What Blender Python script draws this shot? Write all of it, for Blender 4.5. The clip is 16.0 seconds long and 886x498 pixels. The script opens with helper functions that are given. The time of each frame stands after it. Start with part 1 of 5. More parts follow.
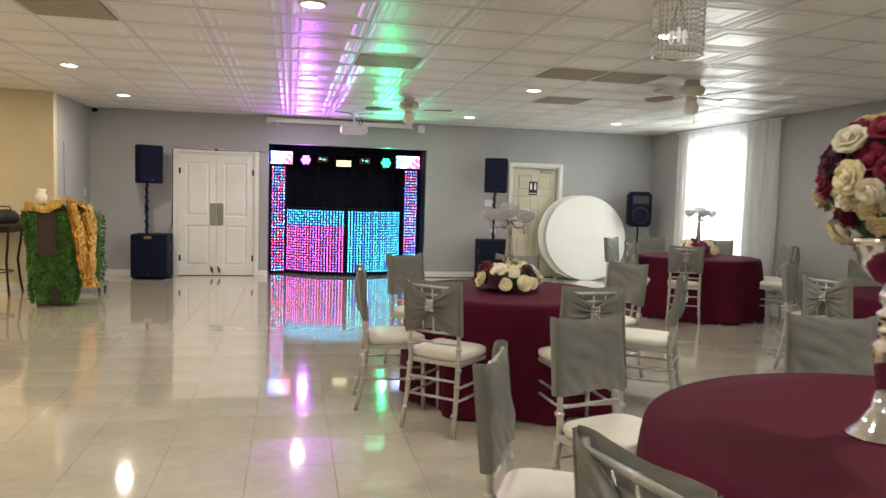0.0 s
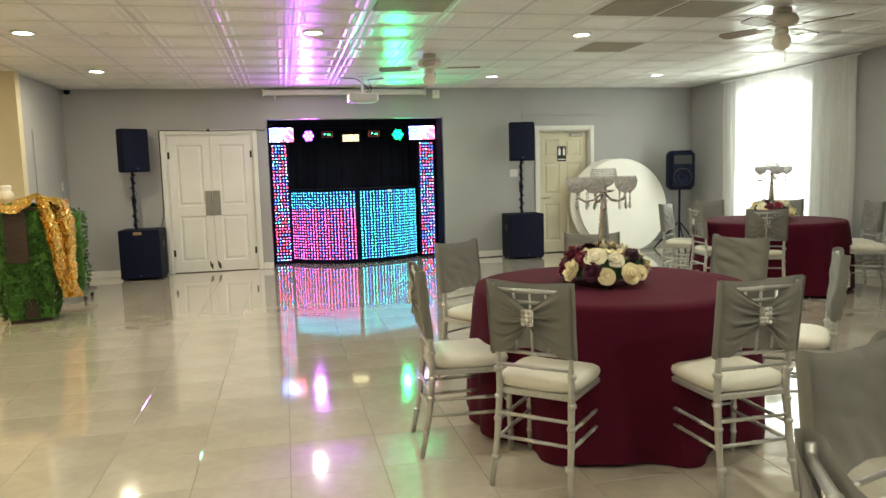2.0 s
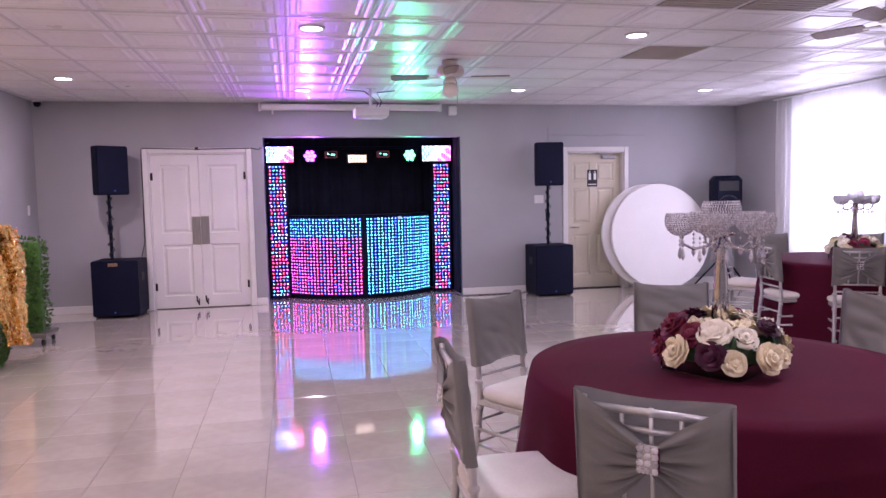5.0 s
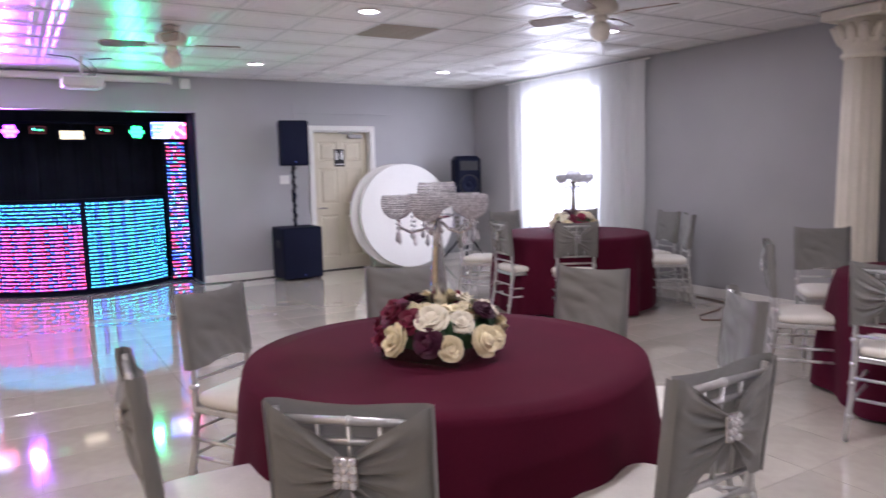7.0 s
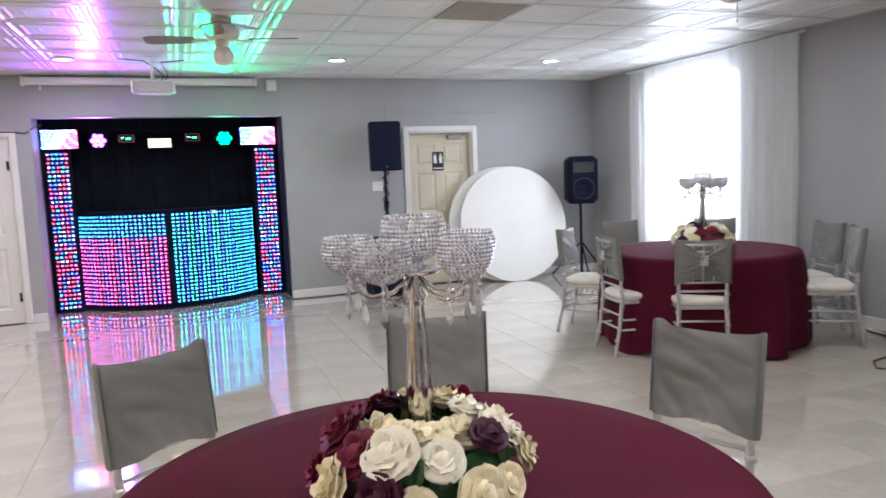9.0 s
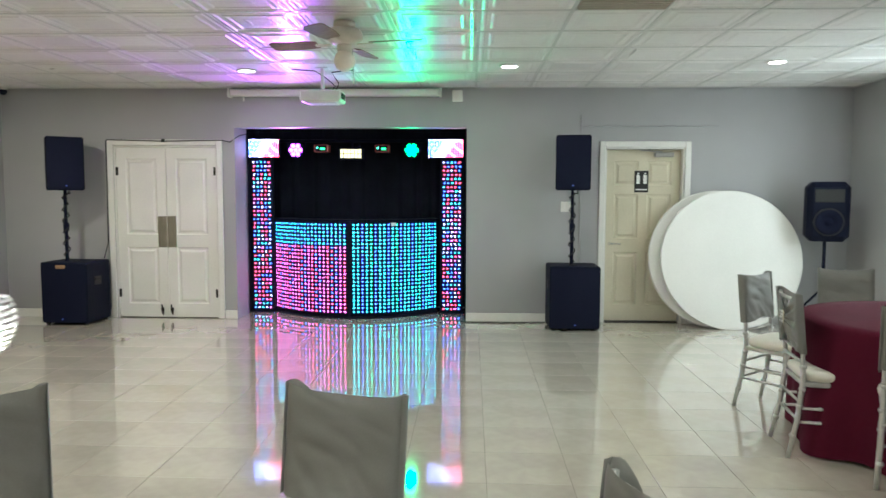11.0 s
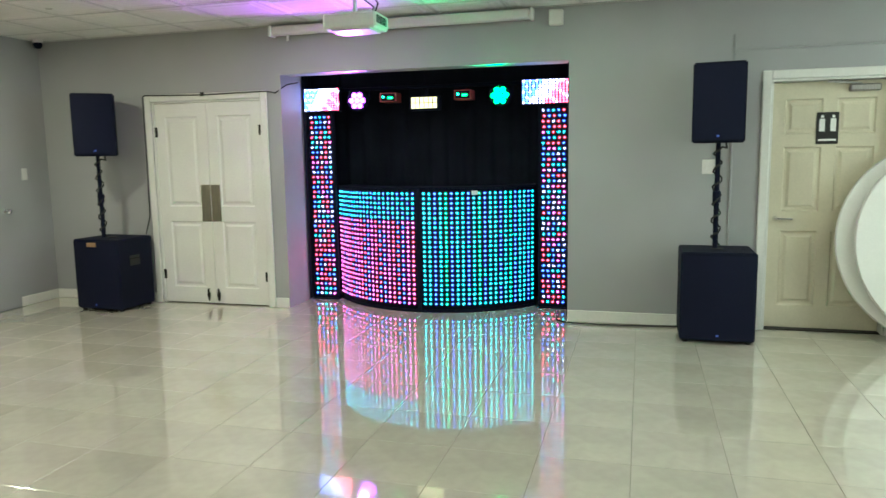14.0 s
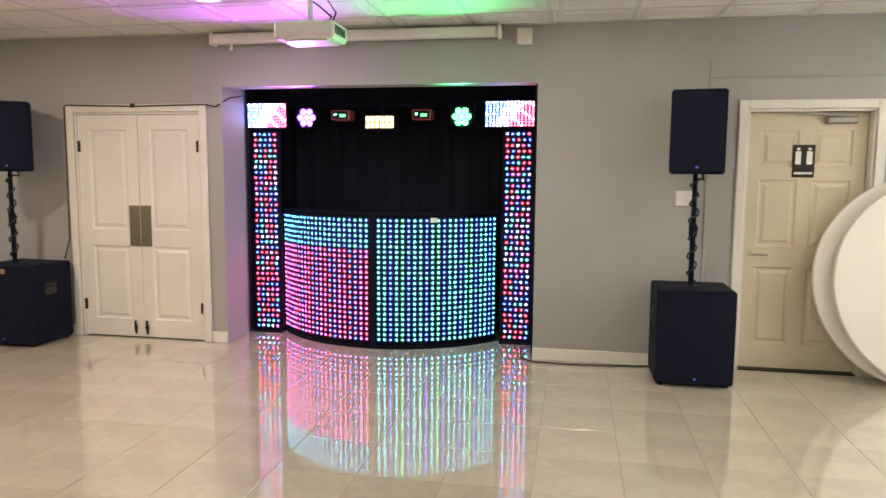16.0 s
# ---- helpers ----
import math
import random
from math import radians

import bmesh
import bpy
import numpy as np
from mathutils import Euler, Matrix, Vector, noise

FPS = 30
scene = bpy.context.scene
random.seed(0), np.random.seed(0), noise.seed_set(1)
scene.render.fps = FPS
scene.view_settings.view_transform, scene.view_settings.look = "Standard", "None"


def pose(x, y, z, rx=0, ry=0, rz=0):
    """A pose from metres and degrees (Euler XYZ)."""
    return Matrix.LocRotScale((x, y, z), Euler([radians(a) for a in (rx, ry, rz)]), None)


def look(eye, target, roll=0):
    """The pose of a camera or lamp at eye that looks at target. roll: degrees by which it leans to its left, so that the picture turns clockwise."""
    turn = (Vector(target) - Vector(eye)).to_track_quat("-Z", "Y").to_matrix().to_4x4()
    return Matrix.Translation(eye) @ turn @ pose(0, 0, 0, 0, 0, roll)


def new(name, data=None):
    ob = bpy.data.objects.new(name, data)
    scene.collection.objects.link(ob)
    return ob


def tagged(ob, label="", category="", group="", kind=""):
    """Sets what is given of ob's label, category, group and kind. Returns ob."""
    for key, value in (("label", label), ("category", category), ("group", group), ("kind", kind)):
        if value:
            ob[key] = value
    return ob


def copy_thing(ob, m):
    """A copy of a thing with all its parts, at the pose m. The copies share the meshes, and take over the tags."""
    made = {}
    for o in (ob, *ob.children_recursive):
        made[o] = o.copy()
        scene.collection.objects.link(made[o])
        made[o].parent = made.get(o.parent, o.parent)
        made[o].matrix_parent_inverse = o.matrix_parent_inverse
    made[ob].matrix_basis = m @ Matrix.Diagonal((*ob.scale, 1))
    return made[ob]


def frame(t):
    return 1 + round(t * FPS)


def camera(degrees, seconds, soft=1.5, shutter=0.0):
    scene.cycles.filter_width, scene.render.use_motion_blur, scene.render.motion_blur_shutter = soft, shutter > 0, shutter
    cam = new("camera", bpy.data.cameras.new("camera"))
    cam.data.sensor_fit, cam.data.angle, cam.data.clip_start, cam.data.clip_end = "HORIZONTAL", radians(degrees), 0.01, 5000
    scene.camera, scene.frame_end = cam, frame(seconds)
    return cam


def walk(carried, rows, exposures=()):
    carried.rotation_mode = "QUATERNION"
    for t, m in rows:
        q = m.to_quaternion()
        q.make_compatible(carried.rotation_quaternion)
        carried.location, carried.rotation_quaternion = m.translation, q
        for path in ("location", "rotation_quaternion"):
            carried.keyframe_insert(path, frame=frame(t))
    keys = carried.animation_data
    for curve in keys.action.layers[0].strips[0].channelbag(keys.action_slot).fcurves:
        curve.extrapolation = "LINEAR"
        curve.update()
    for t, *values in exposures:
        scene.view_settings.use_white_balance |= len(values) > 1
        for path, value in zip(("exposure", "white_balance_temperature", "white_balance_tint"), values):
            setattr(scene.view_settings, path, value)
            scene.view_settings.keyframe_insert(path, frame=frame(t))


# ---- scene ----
cam = camera(63.7, 16.0, shutter=0.3)
PATH = [
    (0, (1.904, -12.489, 1.448), (2.323, -10.538, 1.301), 1.7),
    (0.5, (1.874, -12.148, 1.437), (2.275, -10.195, 1.276), -0.7),
    (1, (1.801, -11.779, 1.443), (2.172, -9.821, 1.272), 0.9),
    (1.5, (1.718, -11.455, 1.419), (2.134, -9.509, 1.219), -1.0),
    (2, (1.742, -11.167, 1.43), (2.167, -9.225, 1.21), -1.6),
    (2.5, (1.837, -10.892, 1.414), (2.261, -8.952, 1.173), -1.1),
    (3, (1.75, -10.653, 1.412), (2.277, -8.732, 1.23), -1.4),
    (3.5, (1.834, -10.379, 1.464), (2.304, -8.445, 1.268), -2.5),
    (6, (1.926, -9.789, 1.462), (2.316, -7.832, 1.328), -0.6),
    (6.5, (2.06, -9.759, 1.454), (2.725, -7.88, 1.291), 0.2),
    (7, (2.139, -9.74, 1.466), (3.158, -8.034, 1.24), -1.3),
    (7.5, (2.221, -9.595, 1.492), (3.476, -8.061, 1.225), -2.2),
    (8, (2.45, -9.425, 1.491), (3.675, -7.862, 1.255), -3.4),
    (8.5, (2.708, -9.161, 1.502), (3.678, -7.428, 1.262), -2.9),
    (11, (4.294, -8.322, 1.511), (4.216, -6.33, 1.353), 0.2),
    (11.5, (4.526, -8.01, 1.523), (4.27, -6.034, 1.345), 2.0),
    (12, (4.779, -7.659, 1.483), (4.367, -5.712, 1.28), -0.7),
    (12.5, (4.989, -7.257, 1.498), (4.508, -5.332, 1.245), -1.2),
    (13, (4.954, -6.917, 1.535), (4.561, -4.974, 1.273), 1.2),
    (13.5, (4.924, -6.532, 1.503), (4.362, -4.633, 1.228), 1.8),
    (14, (4.85, -6.277, 1.485), (4.318, -4.367, 1.222), -0.9),
    (14.5, (4.744, -6.122, 1.496), (4.367, -4.178, 1.211), -1.9),
    (15, (4.664, -5.932, 1.512), (4.208, -4.002, 1.256), 0.6),
    (15.5, (4.585, -5.846, 1.522), (4.139, -3.909, 1.302), 1.2),
    (16, (4.557, -5.834, 1.555), (4.196, -3.879, 1.336), 0.4),
]
# stops, kelvin and tint: the clip's picture swings with the party lights
TINTS = [
    (0, 0.08, 6550, 4), (0.5, 0.02, 6050, 12), (1, -0.36, 4950, 55), (1.5, 0, 6600, -6), (2, 0.12, 7050, -6),
    (2.5, 0.22, 6150, -24), (3, -0.1, 4700, 52), (3.5, 0.02, 5900, 50), (6, -0.1, 5600, 50), (6.5, -0.2, 5750, 62),
    (7, 0.09, 5650, 26), (7.5, 0.39, 6100, 20), (8, 0.5, 5900, 16), (8.5, 0.35, 5650, 14), (11, 0.1, 5900, -4),
    (11.5, 0.15, 5500, -18), (12, -0.1, 5200, 26), (12.5, -0.05, 5100, 10), (13, 0.05, 5700, 22), (13.5, 0.1, 5150, 10),
    (14, 0.15, 6100, -16), (14.5, 0.05, 5600, 12), (15, 0.03, 4950, 8), (15.5, -0.04, 5450, 2), (16, 0.18, 7550, 10),
]
walk(cam, [(t, look(eye, target, roll)) for t, eye, target, roll in PATH], TINTS)

# ---- world, lamps ----
world = bpy.data.worlds.new("world")
scene.world = world
world.use_nodes = True
wn = world.node_tree
sky = wn.nodes.new("ShaderNodeTexSky")
sky.sky_type, sky.sun_disc = "NISHITA", False
sky.sun_elevation, sky.sun_rotation = radians(50), radians(120)
wn.nodes["Background"].inputs[1].default_value = 0.1
wn.links.new(sky.outputs[0], wn.nodes["Background"].inputs[0])
CEIL = 2.72


def lamp(name, kind, m, watts, colour, **more):
    data = bpy.data.lights.new(name, kind)
    data.energy, data.color = watts, colour
    if kind == "AREA":
        data.shape, data.size, data.size_y = more["shape"], more["size"], more.get("size_y", more["size"])
    if kind == "SPOT":
        data.spot_size, data.spot_blend, data.shadow_soft_size = radians(more["cone"]), more["blend"], more["soft"]
    ob = new(name, data)
    ob.matrix_world = m
    return ob


sun = bpy.data.lights.new("sun", "SUN")
sun.energy, sun.angle, sun.color = 2.5, radians(0.5), (1.0, 0.96, 0.9)
sun_ob = new("sun", sun)
sun_ob.matrix_world = look((0, 0, 20), (-8, 12, 0))
# daylight in the window's opening, behind the sheer curtain
lamp("window_daylight", "AREA", look((8.66, -2.13, 1.55), (0, -2.13, 1.3)), 60, (0.95, 0.98, 1.0), shape="RECTANGLE", size=1.36, size_y=1.85)
# unseen, added to light the room: rows y -10.6 and -13.7, lamps at x -3
DOWNLIGHTS = [(-0.37, -1.83), (-0.4, -4.2), (2.05, -1.19), (4.65, -1.4), (7.08, -1.58), (2.07, -4.38), (4.66, -4.46), (7.07, -4.64),
              (2.03, -7.5), (4.68, -7.45), (-0.29, -7.45), (2.19, -10.6), (4.68, -10.6), (7.22, -10.6), (-0.29, -10.6),
              (2.19, -13.7), (4.68, -13.7), (-3.0, -3.6), (-3.0, -7.4), (-3.0, -11.0)]
for lx, ly in DOWNLIGHTS:
    warm = lx < -1
    lamp("downlight_bulb", "AREA", look((lx, ly, CEIL - 0.022), (lx, ly + 0.001, 0)), 40 if warm else 28 if lx > 4 and -12 < ly < -6 else 23 if lx < 0 else 12 if lx > 4 and ly > -2 else 15,
         (1.0, 0.74, 0.42) if warm else (1.0, 0.87, 0.72) if lx < 0 else (1.0, 0.93, 0.84), shape="DISK", size=0.13)
# party lights over the booth: their beams reach the ceiling
lamp("par_beam", "SPOT", look((2.15, 0.22, 2.03), (2.25, -2.6, 2.9)), 190, (0.55, 0.1, 1.0), cone=105, blend=0.9, soft=0.05)
lamp("par_beam", "SPOT", look((3.57, 0.22, 2.03), (3.45, -2.9, 2.9)), 130, (0.04, 1.0, 0.32), cone=95, blend=0.9, soft=0.05)


# ---- materials ----
def material(name, colour, rough=0.5, metal=0.0, grain=0.0, grain_scale=40.0, cloud=0.0, cloud_scale=2.0, bump=0.0, bump_scale=60.0, stretch=(1, 1, 1), coat=0.0, per_object=0.0, spec=0.5, sheen=0.0, rough_var=0.0, per_island=0.0, thin=0.0):
    """A surface with fine grain, broad clouding and relief."""
    mat = bpy.data.materials.new(name)
    mat.use_nodes = True
    nt = mat.node_tree
    b = nt.nodes["Principled BSDF"]
    b.inputs["Roughness"].default_value, b.inputs["Metallic"].default_value = rough, metal
    b.inputs["Coat Weight"].default_value, b.inputs["Specular IOR Level"].default_value = coat, spec
    b.inputs["Coat Roughness"].default_value = 0.048
    b.inputs["Sheen Weight"].default_value = sheen
    b.inputs["Base Color"].default_value = (*colour, 1)
    co = nt.nodes.new("ShaderNodeTexCoord")
    mp = nt.nodes.new("ShaderNodeMapping")
    mp.inputs["Scale"].default_value = stretch
    nt.links.new(co.outputs["Object"], mp.inputs["Vector"])

    def noise_at(scale, detail=4):
        n = nt.nodes.new("ShaderNodeTexNoise")
        n.inputs["Scale"].default_value, n.inputs["Detail"].default_value = scale, detail
        nt.links.new(mp.outputs[0], n.inputs["Vector"])
        return n

    last = None
    for amount, scale in ((grain, grain_scale), (cloud, cloud_scale)):
        if amount:
            n = noise_at(scale)
            r = nt.nodes.new("ShaderNodeMapRange")
            r.inputs["From Min"].default_value, r.inputs["From Max"].default_value = 0.3, 0.7
            r.inputs["To Min"].default_value, r.inputs["To Max"].default_value = 1 - amount, 1 + amount
            nt.links.new(n.outputs["Fac"], r.inputs["Value"])
            last = times(nt, last, r.outputs[0])
    if per_object:
        o = nt.nodes.new("ShaderNodeObjectInfo")
        r = nt.nodes.new("ShaderNodeMapRange")
        r.inputs["To Min"].default_value, r.inputs["To Max"].default_value = 1 - per_object, 1 + per_object
        nt.links.new(o.outputs["Random"], r.inputs["Value"])
        last = times(nt, last, r.outputs[0])
    if per_island:
        o = nt.nodes.new("ShaderNodeNewGeometry")
        r = nt.nodes.new("ShaderNodeMapRange")
        r.inputs["To Min"].default_value, r.inputs["To Max"].default_value = 1 - per_island, 1 + per_island
        nt.links.new(o.outputs["Random Per Island"], r.inputs["Value"])
        last = times(nt, last, r.outputs[0])
    if last is not None:
        mix = nt.nodes.new("ShaderNodeVectorMath")
        mix.operation = "SCALE"
        mix.inputs[0].default_value = colour
        nt.links.new(last, mix.inputs["Scale"])
        nt.links.new(mix.outputs[0], b.inputs["Base Color"])
    if rough_var:
        n = noise_at(cloud_scale * 1.7)
        r = nt.nodes.new("ShaderNodeMapRange")
        r.inputs["To Min"].default_value, r.inputs["To Max"].default_value = max(0, rough - rough_var), rough + rough_var
        nt.links.new(n.outputs["Fac"], r.inputs["Value"])
        nt.links.new(r.outputs[0], b.inputs["Roughness"])
    if bump:
        n = noise_at(bump_scale, 3)
        bp = nt.nodes.new("ShaderNodeBump")
        bp.inputs["Strength"].default_value, bp.inputs["Distance"].default_value = bump, 0.01
        nt.links.new(n.outputs["Fac"], bp.inputs["Height"])
        nt.links.new(bp.outputs[0], b.inputs["Normal"])
    if thin:
        tl, mx = nt.nodes.new("ShaderNodeBsdfTranslucent"), nt.nodes.new("ShaderNodeMixShader")
        tl.inputs["Color"].default_value = (*colour, 1)
        mx.inputs[0].default_value = thin
        nt.links.new(b.outputs[0], mx.inputs[1])
        nt.links.new(tl.outputs[0], mx.inputs[2])
        nt.links.new(mx.outputs[0], nt.nodes["Material Output"].inputs["Surface"])
    return mat


def times(nt, a, b):
    if a is None:
        return b
    m = nt.nodes.new("ShaderNodeMath")
    m.operation = "MULTIPLY"
    nt.links.new(a, m.inputs[0])
    nt.links.new(b, m.inputs[1])
    return m.outputs[0]


def glowing(name, colour, strength):
    mat = bpy.data.materials.new(name)
    mat.use_nodes = True
    b = mat.node_tree.nodes["Principled BSDF"]
    b.inputs["Base Color"].default_value = (0.02, 0.02, 0.02, 1)
    b.inputs["Emission Color"].default_value, b.inputs["Emission Strength"].default_value = (*colour, 1), strength
    return mat


def sheer(name, colour, see):
    """Thin cloth that lets light through."""
    mat = bpy.data.materials.new(name)
    mat.use_nodes = True
    nt = mat.node_tree
    out = nt.nodes["Material Output"]
    d, tl, tp = nt.nodes.new("ShaderNodeBsdfDiffuse"), nt.nodes.new("ShaderNodeBsdfTranslucent"), nt.nodes.new("ShaderNodeBsdfTransparent")
    n = nt.nodes.new("ShaderNodeTexNoise")
    n.inputs["Scale"].default_value = 90
    bp = nt.nodes.new("ShaderNodeBump")
    bp.inputs["Strength"].default_value = 0.15
    nt.links.new(n.outputs["Fac"], bp.inputs["Height"])
    for s in (d, tl):
        s.inputs["Color"].default_value = (*colour, 1)
        nt.links.new(bp.outputs[0], s.inputs["Normal"])
    m1, m2 = nt.nodes.new("ShaderNodeMixShader"), nt.nodes.new("ShaderNodeMixShader")
    m1.inputs[0].default_value, m2.inputs[0].default_value = 0.5, see
    nt.links.new(d.outputs[0], m1.inputs[1])
    nt.links.new(tl.outputs[0], m1.inputs[2])
    nt.links.new(m1.outputs[0], m2.inputs[1])
    nt.links.new(tp.outputs[0], m2.inputs[2])
    nt.links.new(m2.outputs[0], out.inputs["Surface"])
    return mat


def glass(name, tint=(1, 1, 1), rough=0.0):
    mat = bpy.data.materials.new(name)
    mat.use_nodes = True
    b = mat.node_tree.nodes["Principled BSDF"]
    b.inputs["Base Color"].default_value = (*tint, 1)
    b.inputs["Transmission Weight"].default_value, b.inputs["Roughness"].default_value = 1, rough
    return mat


WALL = material("grey_wall_paint", (0.36, 0.36, 0.37), 0.55, grain=0.03, grain_scale=120, cloud=0.05, cloud_scale=1.3, bump=0.12, bump_scale=140)
# tinted cream: the side wing's warm lamplight is put into the colour
WARM_LIT_WALL = material("wall_paint_warm_lit", (0.62, 0.55, 0.4), 0.55, grain=0.03, cloud=0.05, cloud_scale=1.3, bump=0.12, bump_scale=140)
TRIM = material("white_gloss_trim_paint", (0.74, 0.73, 0.7), 0.3, grain=0.03, cloud=0.05, bump=0.05, bump_scale=60)
DOOR_WHITE = material("white_door_paint", (0.74, 0.73, 0.7), 0.33, grain=0.03, grain_scale=60, cloud=0.05, bump=0.08, bump_scale=90)
DOOR_CREAM = material("cream_door_paint", (0.62, 0.57, 0.44), 0.35, grain=0.03, grain_scale=60, cloud=0.06, bump=0.08, bump_scale=90)
CEILING = material("glossy_white_pressed_tile", (0.77, 0.76, 0.74), 0.3, grain=0.03, grain_scale=30, cloud=0.06, cloud_scale=1.1, bump=0.06, bump_scale=9, rough_var=0.06)
GRID = material("white_ceiling_grid", (0.62, 0.62, 0.6), 0.35, grain=0.05)
TILE = material("polished_cream_porcelain", (0.545, 0.5, 0.428), 0.07, coat=0.9, grain=0.05, grain_scale=14, cloud=0.08, cloud_scale=2.2, bump=0.035, bump_scale=9, per_object=0.035, spec=0.9, rough_var=0.02)
GROUT = material("grey_grout", (0.2, 0.175, 0.14), 0.8, grain=0.15, grain_scale=80)
BURGUNDY = material("burgundy_polyester_cloth", (0.074, 0.0052, 0.0195), 0.85, grain=0.12, grain_scale=300, cloud=0.08, cloud_scale=4, bump=0.1, bump_scale=500, sheen=0.01, spec=0.12)
SATIN = material("grey_satin_cloth", (0.25, 0.245, 0.228), 0.4, grain=0.06, grain_scale=250, cloud=0.08, cloud_scale=7, bump=0.1, bump_scale=30, sheen=0.15, per_object=0.05, thin=0.3)
SILVER = material("silver_painted_wood", (0.6, 0.6, 0.59), 0.33, metal=0.65, grain=0.06, grain_scale=70, cloud=0.06, cloud_scale=9, bump=0.06, bump_scale=80)
IVORY = material("ivory_seat_vinyl", (0.72, 0.69, 0.62), 0.5, grain=0.03, grain_scale=90, cloud=0.06, cloud_scale=8, bump=0.15, bump_scale=18, per_object=0.04)
# blue party light is mixed into the next two black base colours
BLACK = material("black_textured_paint_blue_lit", (0.005, 0.007, 0.02), 0.6, spec=0.12, grain=0.2, grain_scale=120, cloud=0.15, cloud_scale=5, bump=0.25, bump_scale=220)
GRILLE = material("black_steel_grille_blue_lit", (0.005, 0.007, 0.024), 0.6, metal=0.0, spec=0.14, grain=0.3, grain_scale=300, bump=0.4, bump_scale=400)
RUBBER = material("black_rubber", (0.015, 0.015, 0.015), 0.6, grain=0.2, bump=0.1)
# black lifted towards blue: LED bounce and haze put into the colour
DRAPE_BLACK = material("black_velvet_drape_hazed", (0.012, 0.014, 0.023), 0.95, spec=0.1, grain=0.2, grain_scale=150, cloud=0.2, cloud_scale=3)
CHROME = material("chrome", (0.82, 0.82, 0.83), 0.08, metal=1.0, grain=0.03, cloud=0.04, cloud_scale=12)
BRUSHED = material("brushed_steel", (0.42, 0.41, 0.4), 0.32, metal=1.0, grain=0.12, grain_scale=90, stretch=(1, 1, 0.05))
MERCURY = material("silver_mercury_glass", (0.78, 0.78, 0.79), 0.12, metal=1.0, grain=0.08, grain_scale=45, cloud=0.06, cloud_scale=14, bump=0.08, bump_scale=40)
CRYSTAL = material("cut_crystal_beads", (0.9, 0.9, 0.93), 0.06, metal=0.55, grain=0.2, grain_scale=120, bump=0.5, bump_scale=120, coat=1.0, per_island=0.5, thin=0.22)
ACRYLIC = glass("clear_acrylic", (0.97, 0.98, 0.98))
CREAM_PETAL = material("cream_silk_petals", (0.84, 0.75, 0.5), 0.65, grain=0.1, grain_scale=50, cloud=0.1, cloud_scale=14, bump=0.2, bump_scale=70, per_object=0.1)
WHITE_PETAL = material("white_silk_petals", (0.86, 0.81, 0.66), 0.65, grain=0.08, grain_scale=50, cloud=0.08, cloud_scale=14, bump=0.2, bump_scale=70, per_object=0.08)
RED_PETAL = material("burgundy_silk_petals", (0.19, 0.005, 0.035), 0.6, grain=0.2, grain_scale=50, cloud=0.2, cloud_scale=14, bump=0.2, bump_scale=70, per_object=0.25)
PLUM_PETAL = material("dark_plum_silk_petals", (0.05, 0.003, 0.022), 0.6, grain=0.2, grain_scale=50, cloud=0.2, cloud_scale=14, bump=0.2, bump_scale=70, per_object=0.25)
LEAF = material("green_silk_leaf", (0.03, 0.085, 0.03), 0.5, grain=0.15, grain_scale=40, cloud=0.2, cloud_scale=10, per_object=0.2)
BOXWOOD = material("green_plastic_boxwood", (0.05, 0.14, 0.022), 0.5, grain=0.3, grain_scale=25, cloud=0.35, cloud_scale=6, per_island=0.55)
GOLD = material("gold_sequin_cloth", (0.84, 0.58, 0.2), 0.14, metal=1.0, grain=0.3, grain_scale=120, cloud=0.15, cloud_scale=9, bump=0.4, bump_scale=160)
DARK_WOOD = material("dark_stained_wood", (0.035, 0.018, 0.012), 0.45, grain=0.3, grain_scale=8, stretch=(1, 1, 8), bump=0.1)
IRON = material("black_wrought_iron", (0.02, 0.018, 0.016), 0.5, metal=0.6, grain=0.2, bump=0.2)
LAMINATE = material("white_laminate_tabletop", (0.78, 0.77, 0.74), 0.4, grain=0.02, grain_scale=60, cloud=0.03, cloud_scale=2, bump=0.03)
VENT = material("beige_vent_panel", (0.36, 0.32, 0.26), 0.6, grain=0.15, grain_scale=160, cloud=0.08, cloud_scale=5, stretch=(1, 8, 1))
FAN_WHITE = material("off_white_fan_enamel", (0.66, 0.62, 0.54), 0.35, grain=0.04, cloud=0.06)
BLADE = material("weathered_wood_fan_blade", (0.25, 0.19, 0.15), 0.4, grain=0.2, grain_scale=12, stretch=(1, 9, 1), cloud=0.1)
FROSTED = material("frosted_lamp_glass", (0.78, 0.74, 0.64), 0.3, grain=0.04, cloud=0.05, coat=0.3)
WHITE_PLASTIC = material("white_plastic", (0.72, 0.71, 0.68), 0.35, grain=0.03, cloud=0.05)
PLASTER = material("cream_fluted_plaster", (0.78, 0.73, 0.62), 0.6, grain=0.03, grain_scale=40, cloud=0.05, cloud_scale=3, bump=0.06, bump_scale=50)
SHEER = sheer("white_sheer_curtain", (0.86, 0.86, 0.85), 0.35)
VOILE = material("cream_voile_drape", (0.74, 0.72, 0.66), 0.8, grain=0.04, grain_scale=200, cloud=0.05, cloud_scale=3, bump=0.08, bump_scale=200, sheen=0.2)
SIGN_BLACK = material("black_sign_plastic", (0.012, 0.012, 0.012), 0.4, grain=0.05)
SIGN_WHITE = material("white_sign_ink", (0.8, 0.8, 0.78), 0.5, grain=0.03)
STICKER = material("orange_white_sticker", (0.33, 0.2, 0.11), 0.5, grain=0.3, grain_scale=60)
PANE = glass("window_glass", (0.98, 1, 0.99))
BULB = glowing("downlight_lens", (1.0, 0.95, 0.88), 14)
DIM_BULB = glowing("chandelier_bulb", (1.0, 0.93, 0.82), 0.6)
